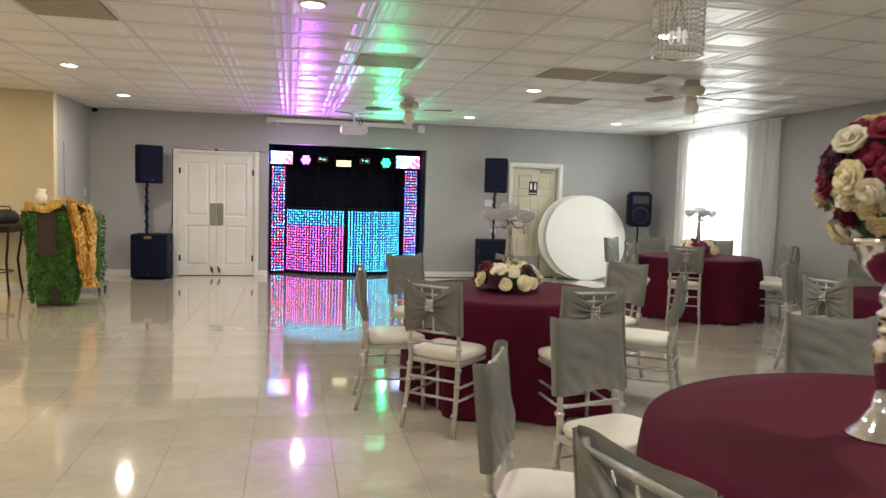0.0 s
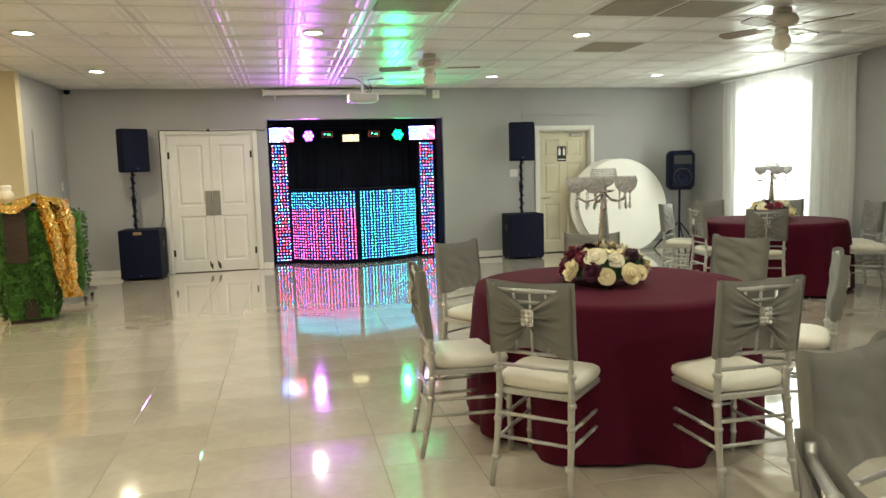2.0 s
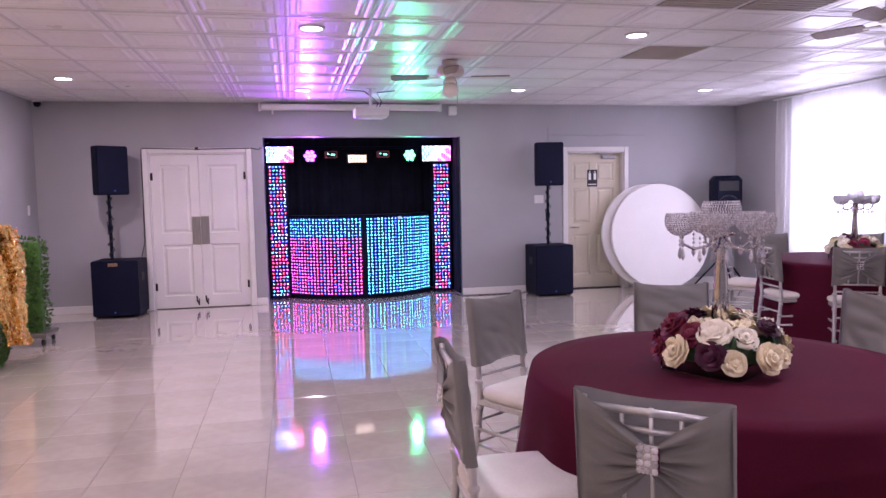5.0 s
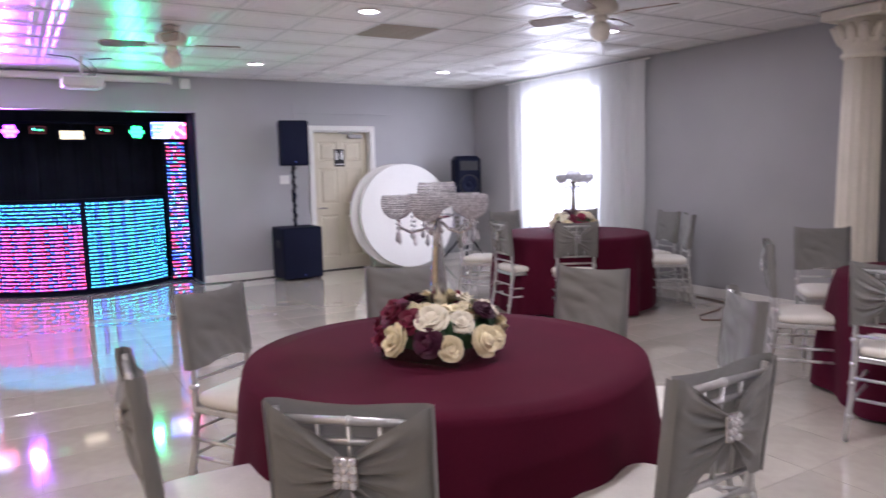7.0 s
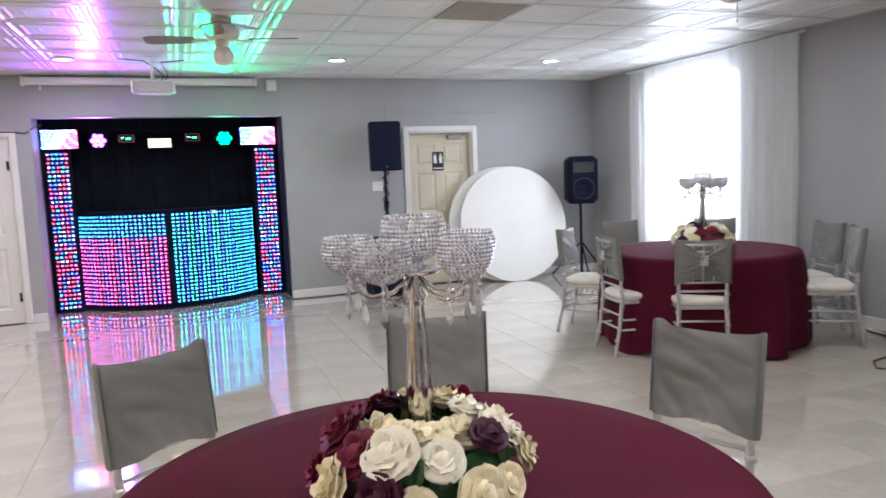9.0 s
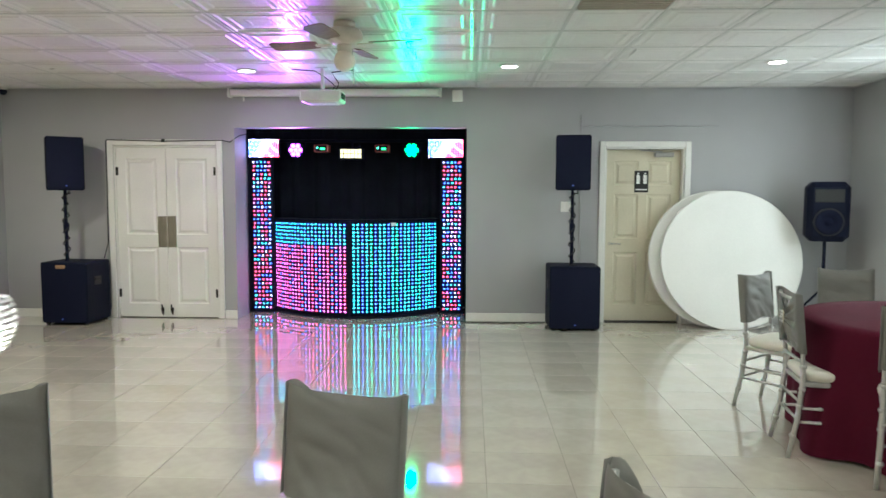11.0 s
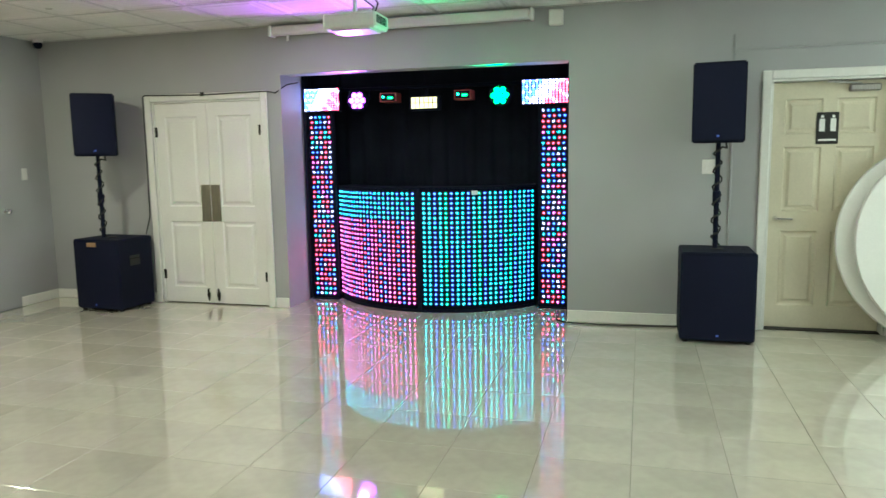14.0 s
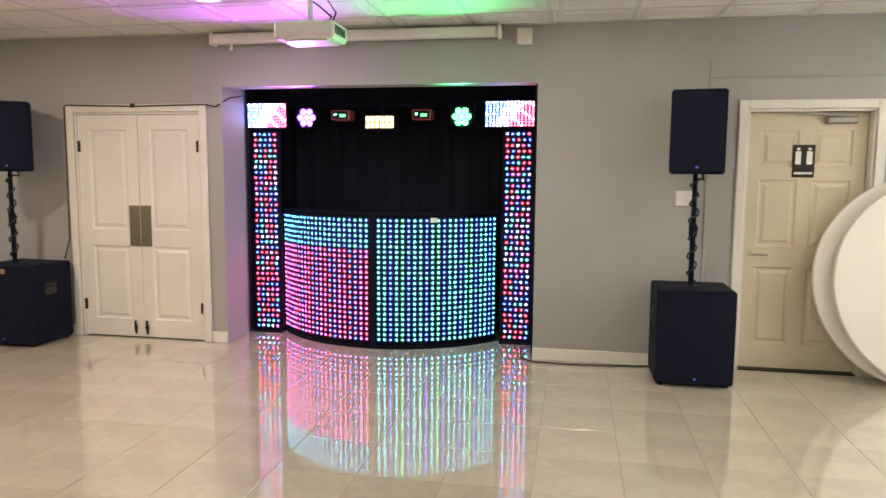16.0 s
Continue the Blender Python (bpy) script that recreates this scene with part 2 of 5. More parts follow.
WARM_BULB = glowing("warm_lamp_lens", (1.0, 0.8, 0.5), 14)
BACKDROP = glowing("bright_daylight_outside", (0.97, 0.98, 1.0), 3.3)
# halo: light each LED scatters on the panel, drawn as a glowing ring
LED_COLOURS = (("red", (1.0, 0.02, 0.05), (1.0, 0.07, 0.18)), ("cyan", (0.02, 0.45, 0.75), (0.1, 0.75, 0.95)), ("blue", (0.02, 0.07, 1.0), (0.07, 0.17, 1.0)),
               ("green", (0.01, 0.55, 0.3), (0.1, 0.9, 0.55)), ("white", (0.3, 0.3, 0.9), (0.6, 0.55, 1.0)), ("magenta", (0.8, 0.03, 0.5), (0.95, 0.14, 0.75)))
LEDS = [glowing("led_core_" + n, core, 11) for n, halo, core in LED_COLOURS] + [glowing("led_halo_" + n, halo, 0.42) for n, halo, core in LED_COLOURS]
PAR_PURPLE = glowing("par_lens_purple", (0.5, 0.07, 1.0), 12)
PAR_GREEN = glowing("par_lens_green", (0.03, 1.0, 0.2), 9)
STROBE = glowing("strobe_segments", (1.0, 0.85, 0.5), 2.2)
DISPLAY = glowing("green_display_digits", (0.1, 1.0, 0.3), 3)
LASER_RED = material("red_laser_case", (0.35, 0.06, 0.06), 0.4, grain=0.1)
LOGO_BLUE = glowing("blue_badge", (0.1, 0.2, 1.0), 0.5)


# ---- building helpers ----
def part(name, bm, mat, parent=None, label="", smooth=False):
    me = bpy.data.meshes.new(name)
    for f in bm.faces:
        f.smooth = smooth
    bm.to_mesh(me)
    bm.free()
    for m in mat if isinstance(mat, list) else [mat]:
        me.materials.append(m)
    ob = new(name, me)
    ob.parent = parent
    if label:
        tagged(ob, label)
    return ob


def thing(name, m, label, category, group=""):
    ob = new(name)
    ob.empty_display_size = 0.1
    ob.matrix_world = m
    return tagged(ob, label, category, group)


def structure(ob, label, category):
    return tagged(ob, label, category, kind="structure")


def quads(bm, pts, faces, mi=0):
    vs = [bm.verts.new(p) for p in pts]
    for f in faces:
        try:
            bm.faces.new([vs[i] for i in f]).material_index = mi
        except ValueError:
            pass
    return vs


def box(bm, x0, x1, y0, y1, z0, z1, bev=0.0, m=None, mi=0):
    """A box with chamfered edges."""
    if bev <= 0:
        p = [(x, y, z) for x in (x0, x1) for y in (y0, y1) for z in (z0, z1)]
        f = [(0, 1, 3, 2), (4, 6, 7, 5), (0, 4, 5, 1), (2, 3, 7, 6), (0, 2, 6, 4), (1, 5, 7, 3)]
    else:
        b = min(bev, (x1 - x0) / 2.01, (y1 - y0) / 2.01, (z1 - z0) / 2.01)
        p, ix = [], {}
        for i, (x, sx) in enumerate(((x0, 1), (x1, -1))):
            for j, (y, sy) in enumerate(((y0, 1), (y1, -1))):
                for k, (z, sz) in enumerate(((z0, 1), (z1, -1))):
                    for a in range(3):
                        ix[i, j, k, a] = len(p)
                        p.append((x + sx * b * (a != 0), y + sy * b * (a != 1), z + sz * b * (a != 2)))
        f = []
        for a in range(3):
            o = [q for q in range(3) if q != a]
            for s in (0, 1):
                ring = []
                for u, v in ((0, 0), (0, 1), (1, 1), (1, 0)):
                    c = [0, 0, 0]
                    c[a], c[o[0]], c[o[1]] = s, u, v
                    ring.append(ix[(*c, a)])
                f.append(ring)
            for u in (0, 1):
                for v in (0, 1):
                    c0, c1 = [0, 0, 0], [0, 0, 0]
                    c0[a], c1[a] = 0, 1
                    c0[o[0]] = c1[o[0]] = u
                    c0[o[1]] = c1[o[1]] = v
                    f.append((ix[(*c0, o[0])], ix[(*c1, o[0])], ix[(*c1, o[1])], ix[(*c0, o[1])]))
        for i in (0, 1):
            for j in (0, 1):
                for k in (0, 1):
                    f.append((ix[i, j, k, 0], ix[i, j, k, 1], ix[i, j, k, 2]))
    if m is not None:
        p = [m @ Vector(q) for q in p]
    start = len(bm.faces)
    quads(bm, p, f, mi)
    new_faces = [fc for fc in list(bm.faces)[start:]]
    bmesh.ops.recalc_face_normals(bm, faces=new_faces)


def lathe(bm, profile, seg=24, m=None, mi=0, wave=None, caps=True):
    """A turned body from (radius, z) pairs."""
    rows = []
    for r, z in profile:
        row = []
        for i in range(seg):
            a = 2 * math.pi * i / seg
            rr = r if wave is None else r + wave(a, z)
            p = Vector((rr * math.cos(a), rr * math.sin(a), z))
            row.append(bm.verts.new(m @ p if m is not None else p))
        rows.append(row)
    for a, b in zip(rows, rows[1:]):
        for i in range(seg):
            bm.faces.new((a[i], a[(i + 1) % seg], b[(i + 1) % seg], b[i])).material_index = mi
    caps = caps and profile[0] != profile[-1]
    if caps and profile[0][0] > 1e-4:
        bm.faces.new(rows[0][::-1]).material_index = mi
    if caps and profile[-1][0] > 1e-4:
        bm.faces.new(rows[-1]).material_index = mi


def tube(bm, pts, radius, seg=8, mi=0):
    """A round bar along points; radius may be a list."""
    pts = [Vector(p) for p in pts]
    rs = radius if isinstance(radius, (list, tuple)) else [radius] * len(pts)
    rows, up = [], None
    for i, p in enumerate(pts):
        d = (pts[min(i + 1, len(pts) - 1)] - pts[max(i - 1, 0)]).normalized()
        if up is None:
            up = d.orthogonal().normalized()
        up = (up - d * up.dot(d)).normalized()
        side = d.cross(up)
        rows.append([bm.verts.new(p + rs[i] * (math.cos(2 * math.pi * k / seg) * up + math.sin(2 * math.pi * k / seg) * side)) for k in range(seg)])
    for a, b in zip(rows, rows[1:]):
        for i in range(seg):
            bm.faces.new((a[i], a[(i + 1) % seg], b[(i + 1) % seg], b[i])).material_index = mi
    bm.faces.new(rows[0][::-1]).material_index = mi
    bm.faces.new(rows[-1]).material_index = mi


def sheet(bm, fn, nu, nv, closed=False, mi=0):
    """A surface fn(u, v), u and v from 0 to 1."""
    g = [[bm.verts.new(fn(i / nu, j / nv)) for j in range(nv + 1)] for i in range(nu if closed else nu + 1)]
    for i in range(nu):
        for j in range(nv):
            a, b = g[i], g[(i + 1) % len(g)]
            bm.faces.new((a[j], b[j], b[j + 1], a[j + 1])).material_index = mi


def B():
    return bmesh.new()


def one(fn, *args, **kw):
    bm = bmesh.new()
    fn(bm, *args, **kw)
    return bm


# ---- the room ----
X0, X1, Y0, XW = -1.27, 8.6, -15.5, -6.0
T = 0.15


# back wall, with the alcove, the double door and the restroom door cut out
bm = B()
DH, AH = 2.05, 2.26
for x0, x1, z0, z1 in ((X0 - T, 0.06, 0, CEIL), (0.06, 1.31, DH, CEIL), (1.31, 1.52, 0, CEIL), (1.52, 4.24, AH, CEIL), (4.24, 5.83, 0, CEIL), (5.83, 6.74, 2.04, CEIL), (6.74, X1 + T, 0, CEIL)):
    box(bm, x0, x1, 0, 0.2, z0, z1)
structure(part("wall_north", bm, WALL), "grey painted wall with three openings", "wall")
# alcove behind the booth
bm = B()
box(bm, 1.52 - T, 1.52, 0.2, 1.5, 0, 2.6)
box(bm, 4.24, 4.24 + T, 0.2, 1.5, 0, 2.6)
box(bm, 1.52, 4.24, 1.4, 1.5, 0, 2.6)
box(bm, 1.52, 4.24, 0.2, 1.4, 2.45, 2.6)
structure(part("wall_alcove", bm, WALL), "grey painted alcove behind the light booth", "wall")
bm = B()
box(bm, 0.0, 1.4, 0.2, 0.3, 0, 2.2)
box(bm, 5.7, 6.9, 0.3, 0.4, 0, 2.2)
structure(part("wall_behind_doors", bm, WALL), "plain wall closing the doorways", "wall")
bm = B()
for y0, y1, z0, z1 in ((Y0, -2.86, 0, CEIL), (-2.86, -1.4, 0, 0.55), (-2.86, -1.4, 2.53, CEIL), (-1.4, 0.0, 0, CEIL)):
    box(bm, X1, X1 + T, y0, y1, z0, z1)
structure(part("wall_east", bm, WALL), "grey painted wall with one tall window", "wall")
structure(part("wall_west", one(box, X0 - T, X0, -1.65, 0, 0, CEIL), WALL), "short grey painted side wall", "wall")
structure(part("wall_return", one(box, XW, X0, -1.8, -1.65, 0, CEIL), WARM_LIT_WALL), "wall tinted cream for the warm lamplight", "wall")
structure(part("wall_far_west", one(box, XW - T, XW, Y0, -1.65, 0, CEIL), WARM_LIT_WALL), "plain wall closing the room, tinted cream for warm lamplight", "wall")
structure(part("wall_south", one(box, XW - T, X1 + T, Y0 - T, Y0, 0, CEIL), WALL), "plain grey wall closing the room", "wall")

# baseboards
bm = B()
for x0, x1 in ((X0, -0.001), (1.376, 1.52), (4.24, 5.76), (6.81, X1 - 0.017)):
    box(bm, x0, x1, -0.016, -0.001, 0.0, 0.1, 0.004)
box(bm, X0, X0 + 0.016, -1.8, -1.42, 0, 0.1, 0.004)
box(bm, X0, X0 + 0.016, -0.5, -0.017, 0, 0.1, 0.004)
box(bm, X1 - 0.016, X1 - 0.001, Y0, -0.002, 0, 0.1, 0.004)
box(bm, XW, X0, -1.817, -1.801, 0, 0.1, 0.004)
structure(part("baseboard", bm, TRIM), "white painted baseboard", "baseboard")


def door_trim(x0, x1, top, depth):
    """Casing round an opening, and its jamb."""
    bm = B()
    w = 0.068
    box(bm, x0 - w, x0, -0.022, -0.001, 0, top + w, 0.006)
    box(bm, x1, x1 + w, -0.022, -0.001, 0, top + w, 0.006)
    box(bm, x0, x1, -0.021, -0.001, top, top + w, 0.006)
    box(bm, x0 + 0.001, x0 + 0.018, 0.0, depth, 0, top - 0.001)
    box(bm, x1 - 0.018, x1 - 0.001, 0.0, depth, 0, top - 0.001)
    box(bm, x0 + 0.018, x1 - 0.018, 0.0, depth, top - 0.018, top - 0.001)
    return bm


def raised_panel(bm, x0, x1, z0, z1, y):
    """A moulded field: a sunk channel round a raised middle, as nested frames."""
    rings = ((0, 0.0), (0.012, 0.013), (0.03, 0.013), (0.052, 0.001))
    loops = []
    for d, s in rings:
        loops.append([bm.verts.new(p) for p in ((x0 + d, y + s, z0 + d), (x1 - d, y + s, z0 + d), (x1 - d, y + s, z1 - d), (x0 + d, y + s, z1 - d))])
    for a, b in zip(loops, loops[1:]):
        for i in range(4):
            bm.faces.new((a[i], a[(i + 1) % 4], b[(i + 1) % 4], b[i]))
    bm.faces.new(loops[-1])


def panelled_leaf(x0, x1, z0, z1, y, thick, fields):
    """A door leaf whose front has moulded fields."""
    bm = B()
    xs = sorted({x0, x1, *[v for f in fields for v in f[:2]]})
    zs = sorted({z0, z1, *[v for f in fields for v in f[2:]]})
    for xa, xb in zip(xs, xs[1:]):
        for za, zb in zip(zs, zs[1:]):
            if not any(f[0] <= xa and xb <= f[1] and f[2] <= za and zb <= f[3] for f in fields):
                quads(bm, [(xa, y, za), (xb, y, za), (xb, y, zb), (xa, y, zb)], [(0, 1, 2, 3)])
    for f in fields:
        raised_panel(bm, *f, y)
    yb = y + thick
    p = [(x0, y, z0), (x1, y, z0), (x1, y, z1), (x0, y, z1), (x0, yb, z0), (x1, yb, z0), (x1, yb, z1), (x0, yb, z1)]
    quads(bm, p, [(0, 4, 5, 1), (1, 5, 6, 2), (2, 6, 7, 3), (3, 7, 4, 0), (4, 7, 6, 5)])
    bmesh.ops.remove_doubles(bm, verts=bm.verts, dist=1e-5)
    return bm


# double door
d1 = structure(new("door_1"), "white painted two-leaf panelled door, closed", "door")
part("door_frame", door_trim(0.068, 1.305, 2.052, 0.08), TRIM, d1)
for x0, x1, hx, px in ((0.09, 0.684, 0.1, 0.63), (0.69, 1.284, 1.274, 0.745)):
    leaf = part("door_leaf", panelled_leaf(x0, x1, 0.012, 2.03, 0.015, 0.04, [(x0 + 0.11, x1 - 0.11, 1.0, 1.9), (x0 + 0.11, x1 - 0.11, 0.17, 0.85)]), DOOR_WHITE, d1)
    part("push_plate", one(box, px - 0.052, px + 0.052, 0.009, 0.0145, 0.85, 1.22, 0.002), BRUSHED, leaf, "brushed steel push plate")
    for hz in (0.3, 1.75):
        part("hinge", one(box, hx - 0.016, hx + 0.016, 0.004, 0.0145, hz - 0.05, hz + 0.05, 0.004), IRON, leaf, "black steel hinge")
    part("door_stop", one(tube, [(px - 0.03, 0.01, 0.16), (px - 0.025, -0.01, 0.1), (px, -0.03, 0.05), (px, -0.02, 0.13)], 0.01), IRON, leaf, "black kick-down door stop")

# restroom door
d2 = structure(new("door_2"), "cream painted six-panel restroom door, closed", "door")
part("door_frame", door_trim(5.835, 6.735, 2.035, 0.19), TRIM, d2)
lx0, lx1 = 5.857, 6.713
c = (lx0 + lx1) / 2
F = []
for a, b in ((lx0 + 0.1, c - 0.05), (c + 0.05, lx1 - 0.1)):
    F += [(a, b, 1.6, 1.88), (a, b, 0.98, 1.5), (a, b, 0.2, 0.82)]
leaf = part("door_leaf", panelled_leaf(lx0, lx1, 0.012, 2.012, 0.09, 0.045, F), DOOR_CREAM, d2)
part("door_closer", one(box, c + 0.12, c + 0.34, 0.03, 0.088, 1.925, 1.98, 0.01), BRUSHED, leaf, "grey door closer")
part("closer_arm", one(tube, [(c + 0.2, 0.04, 1.985), (c - 0.06, -0.03, 2.0), (c + 0.06, 0.02, 2.01)], 0.008), BRUSHED, leaf)
part("door_handle", one(tube, [(lx0 + 0.06, 0.088, 0.92), (lx0 + 0.06, 0.04, 0.92), (lx0 + 0.09, 0.035, 0.922), (lx0 + 0.18, 0.035, 0.92)], [0.024, 0.012, 0.011, 0.008]), CHROME, leaf, "chrome lever handle")
part("threshold", one(box, 5.856, 6.714, 0.02, 0.18, 0.0005, 0.009), IRON, d2)
sign = part("sign_plate", one(box, c - 0.095, c + 0.065, 0.083, 0.0885, 1.52, 1.77, 0.003), SIGN_BLACK, d2, "black restroom sign plate")
bm = B()
for sx in (c - 0.055, c + 0.025):
    box(bm, sx - 0.02, sx + 0.02, 0.0805, 0.0825, 1.62, 1.72)
    box(bm, sx - 0.01, sx + 0.01, 0.0805, 0.0825, 1.727, 1.747)
box(bm, c - 0.08, c + 0.05, 0.0805, 0.0825, 1.545, 1.56)
part("sign_marks", bm, SIGN_WHITE, sign, "white plain marks")

# flush door in the short side wall
d3 = structure(new("door_3"), "grey painted flush door, closed", "door")
part("door_leaf", one(box, X0 + 0.001, X0 + 0.02, -1.38, -0.53, 0.01, 2.03, 0.003), WALL, d3)
part("door_frame", one(box, X0 + 0.001, X0 + 0.012, -0.53, -0.49, 0.0, 2.07, 0.003), WALL, d3)
part("door_frame", one(box, X0 + 0.001, X0 + 0.012, -1.38, -0.53, 2.03, 2.07, 0.003), WALL, d3)
part("door_handle", one(lathe, [(0.026, 0), (0.026, 0.008), (0.012, 0.012), (0.012, 0.035), (0.026, 0.045), (0.026, 0.06), (0.0, 0.066)], 14, pose(X0 + 0.02, -0.6, 0.99, 0, 90, 0)), CHROME, d3, "steel door knob", True)

# window
w1 = structure(new("window_1"), "tall bright window behind a sheer curtain", "window")
bm = B()
for b in ((-2.86, -2.8, 0.55, 2.53), (-1.46, -1.4, 0.55, 2.53), (-2.8, -1.46, 0.55, 0.61), (-2.8, -1.46, 2.47, 2.53), (-2.8, -1.46, 1.52, 1.57)):
    box(bm, X1 + 0.08, X1 + 0.13, *b, 0.006)
part("window_frame", bm, TRIM, w1)
pane = part("pane", one(box, X1 + 0.1, X1 + 0.106, -2.8, -1.46, 0.61, 2.47), PANE, w1)
pane.visible_shadow = False
part("window_sill", one(box, X1 - 0.03, X1 + 0.14, -2.9, -1.36, 0.52, 0.55, 0.006), TRIM, w1)
bd = structure(part("backdrop", one(box, X1 + 0.7, X1 + 0.72, -4.5, 0.6, -0.3, 3.4), BACKDROP), "bright overcast daylight outside the window", "backdrop")


def pleats(u, n, seed):
    return 0.5 * math.sin(2 * math.pi * n * u + seed) + 0.3 * math.sin(2 * math.pi * n * 1.73 * u + 2 * seed) + 0.2 * math.sin(2 * math.pi * n * 0.41 * u + 3)


cu = thing("curtain", pose(X1 - 0.1, 0, 0), "white sheer floor-length curtain, drawn over the window", "curtain")
part("cloth", one(sheet, lambda u, v: Vector((0.028 * pleats(u, 15, 1.0) * (0.7 + 0.5 * (1 - v)), -3.73 + 2.68 * u + 0.01 * math.sin(9 * v + 20 * u), 0.012 + 2.64 * v)), 220, 10), SHEER, cu, "", True)
part("side_panel", one(sheet, lambda u, v: Vector((-0.06 + 0.03 * pleats(u, 5, 2.0), -3.76 + 0.7 * u, 0.012 + 2.64 * v)), 70, 8), SHEER, cu, "doubled sheer cloth drawn to one side", True)
part("curtain_rod", one(tube, [(0, -3.8, 2.665), (0, -1.0, 2.665)], 0.012), TRIM, cu)

# ceiling of pressed tiles in a grid
PX, PY, GX, GY = 0.62, 0.61, 1.24, -3.47
VENTS = {(6, 0), (5, -3), (6, -3), (2, -3), (-2, -5)}
bm = B()
rings = ((0.012, 0.0), (0.03, 0.011), (0.045, 0.011), (0.058, 0.004), (0.085, 0.004), (0.1, 0.011), (0.112, 0.011), (0.13, 0.005), (0.2, 0.005), (0.212, 0.0063), (0.222, 0.0063), (0.235, 0.005))
for i in range(-12, 13):
    for j in range(-20, 7):
        x0, y1 = GX + i * PX, GY + j * PY
        x1, y0 = x0 + PX, y1 - PY
        x0, x1, y0, y1 = max(x0, XW), min(x1, X1), max(y0, Y0), min(y1, 0.0)
        if x1 - x0 < 0.06 or y1 - y0 < 0.06 or (y0 > -1.7 and x1 < X0):
            continue
        if (i, j) in VENTS:
            continue
        lim = min(x1 - x0, y1 - y0) / 2 - 0.01
        rs = [r for r in rings if r[0] < lim]
        loops = []
        for d, s in rs:
            s = s - 0.004 if d > 0.02 else s
            loops.append([bm.verts.new(p) for p in ((x0 + d, y0 + d, CEIL - s), (x1 - d, y0 + d, CEIL - s), (x1 - d, y1 - d, CEIL - s), (x0 + d, y1 - d, CEIL - s))])
        for a, b in zip(loops, loops[1:]):
            for k in range(4):
                bm.faces.new((a[k], b[k], b[(k + 1) % 4], a[(k + 1) % 4]))
        bm.faces.new(loops[-1][::-1])
for i in range(-12, 14):
    x = GX + i * PX
    if XW < x < X1:
        box(bm, x - 0.0125, x + 0.0125, Y0, 0 if x > X0 else -1.8, CEIL - 0.006, CEIL + 0.01, mi=1)
for j in range(-20, 7):
    y = GY + j * PY
    if Y0 < y < 0:
        box(bm, XW if y < -1.8 else X0, X1, y - 0.0125, y + 0.0125, CEIL - 0.0075, CEIL + 0.01, mi=1)
box(bm, X0, X1, -0.022, 0.0, CEIL - 0.012, CEIL - 0.009, mi=1)
box(bm, X1 - 0.022, X1, Y0, -0.022, CEIL - 0.012, CEIL - 0.009, mi=1)
box(bm, XW - T, X1 + T, Y0 - T, 0.2, CEIL + 0.02, CEIL + 0.12)
structure(part("ceiling", bm, [CEILING, GRID]), "glossy white pressed-tile ceiling in a metal grid", "ceiling")
for i, j in sorted(VENTS):
    x0, y1 = GX + i * PX + 0.014, GY + j * PY - 0.014
    v = thing("ceiling_vent", pose(x0, y1, CEIL), "beige louvred ceiling air vent panel", "vent", "ceiling vents")
    part("backing", one(box, 0, PX - 0.028, -PY + 0.028, 0, 0.002, 0.012), VENT, v)
    me = None
    for k in range(11):
        y = -0.03 - k * 0.053
        if me is None:
            s = part("slat", one(box, 0.01, PX - 0.04, -0.018, 0.018, -0.012, -0.002, 0.003), VENT, v)
            me = s.data
        else:
            s = new("slat", me)
            s.parent = v
        s.location = (0, y, 0)

for lx, ly in DOWNLIGHTS:
    if lx < -1 and ly < -1.8:
        pass
    d = thing("downlight", pose(lx, ly, CEIL), "round white recessed ceiling downlight, lit", "ceiling light", "ceiling downlights")
    part("trim_ring", one(lathe, [(0.078, -0.016), (0.098, -0.014), (0.1, -0.002), (0.078, -0.001), (0.078, -0.016)], 28), WHITE_PLASTIC, d, "", True)
    part("lens", one(lathe, [(0.0, -0.012), (0.076, -0.012), (0.076, -0.004), (0.0, -0.004)], 24), BULB if lx > -1 else WARM_BULB, d, "glowing lens")


# ---- light booth in the alcove ----
def dots(bm, cells, r, seg=6, halo_scale=1.5):
    """Small lights: a domed core in a flat ring that paints its scattered glow; (centre, outward normal, colour index).
    """
    for c, n, mi in cells:
        c, n = Vector(c), Vector(n).normalized()
        u = n.orthogonal().normalized()
        w = n.cross(u)
        turn = [(math.cos(2 * math.pi * k / seg) * u + math.sin(2 * math.pi * k / seg) * w) for k in range(seg)]
        rim = [bm.verts.new(c + halo_scale * r * d) for d in turn]
        ring = [bm.verts.new(c + n * r * 0.1 + r * d) for d in turn]
        mid = [bm.verts.new(c + n * r * 0.6 + 0.55 * r * d) for d in turn]
        for k in range(seg):
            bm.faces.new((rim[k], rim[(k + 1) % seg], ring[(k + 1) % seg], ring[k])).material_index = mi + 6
            bm.faces.new((ring[k], ring[(k + 1) % seg], mid[(k + 1) % seg], mid[k])).material_index = mi
        bm.faces.new(mid).material_index = mi


rng = random.Random(5)
drape = thing("backdrop_drape", pose(0, 0, 0), "black velvet drape lining the alcove behind the booth", "drape")
part("cloth", one(sheet, lambda u, v: Vector((1.535 + 2.69 * u, 1.0 + 0.02 * pleats(u, 16, 0.4), 0.01 + 2.42 * v)), 160, 3), DRAPE_BLACK, drape, "", True)
part("side_cloth", one(sheet, lambda u, v: Vector((1.533 + 0.006 * math.sin(40 * u), 0.42 + 0.58 * u, 0.01 + 2.42 * v)), 30, 3), DRAPE_BLACK, drape, "", True)
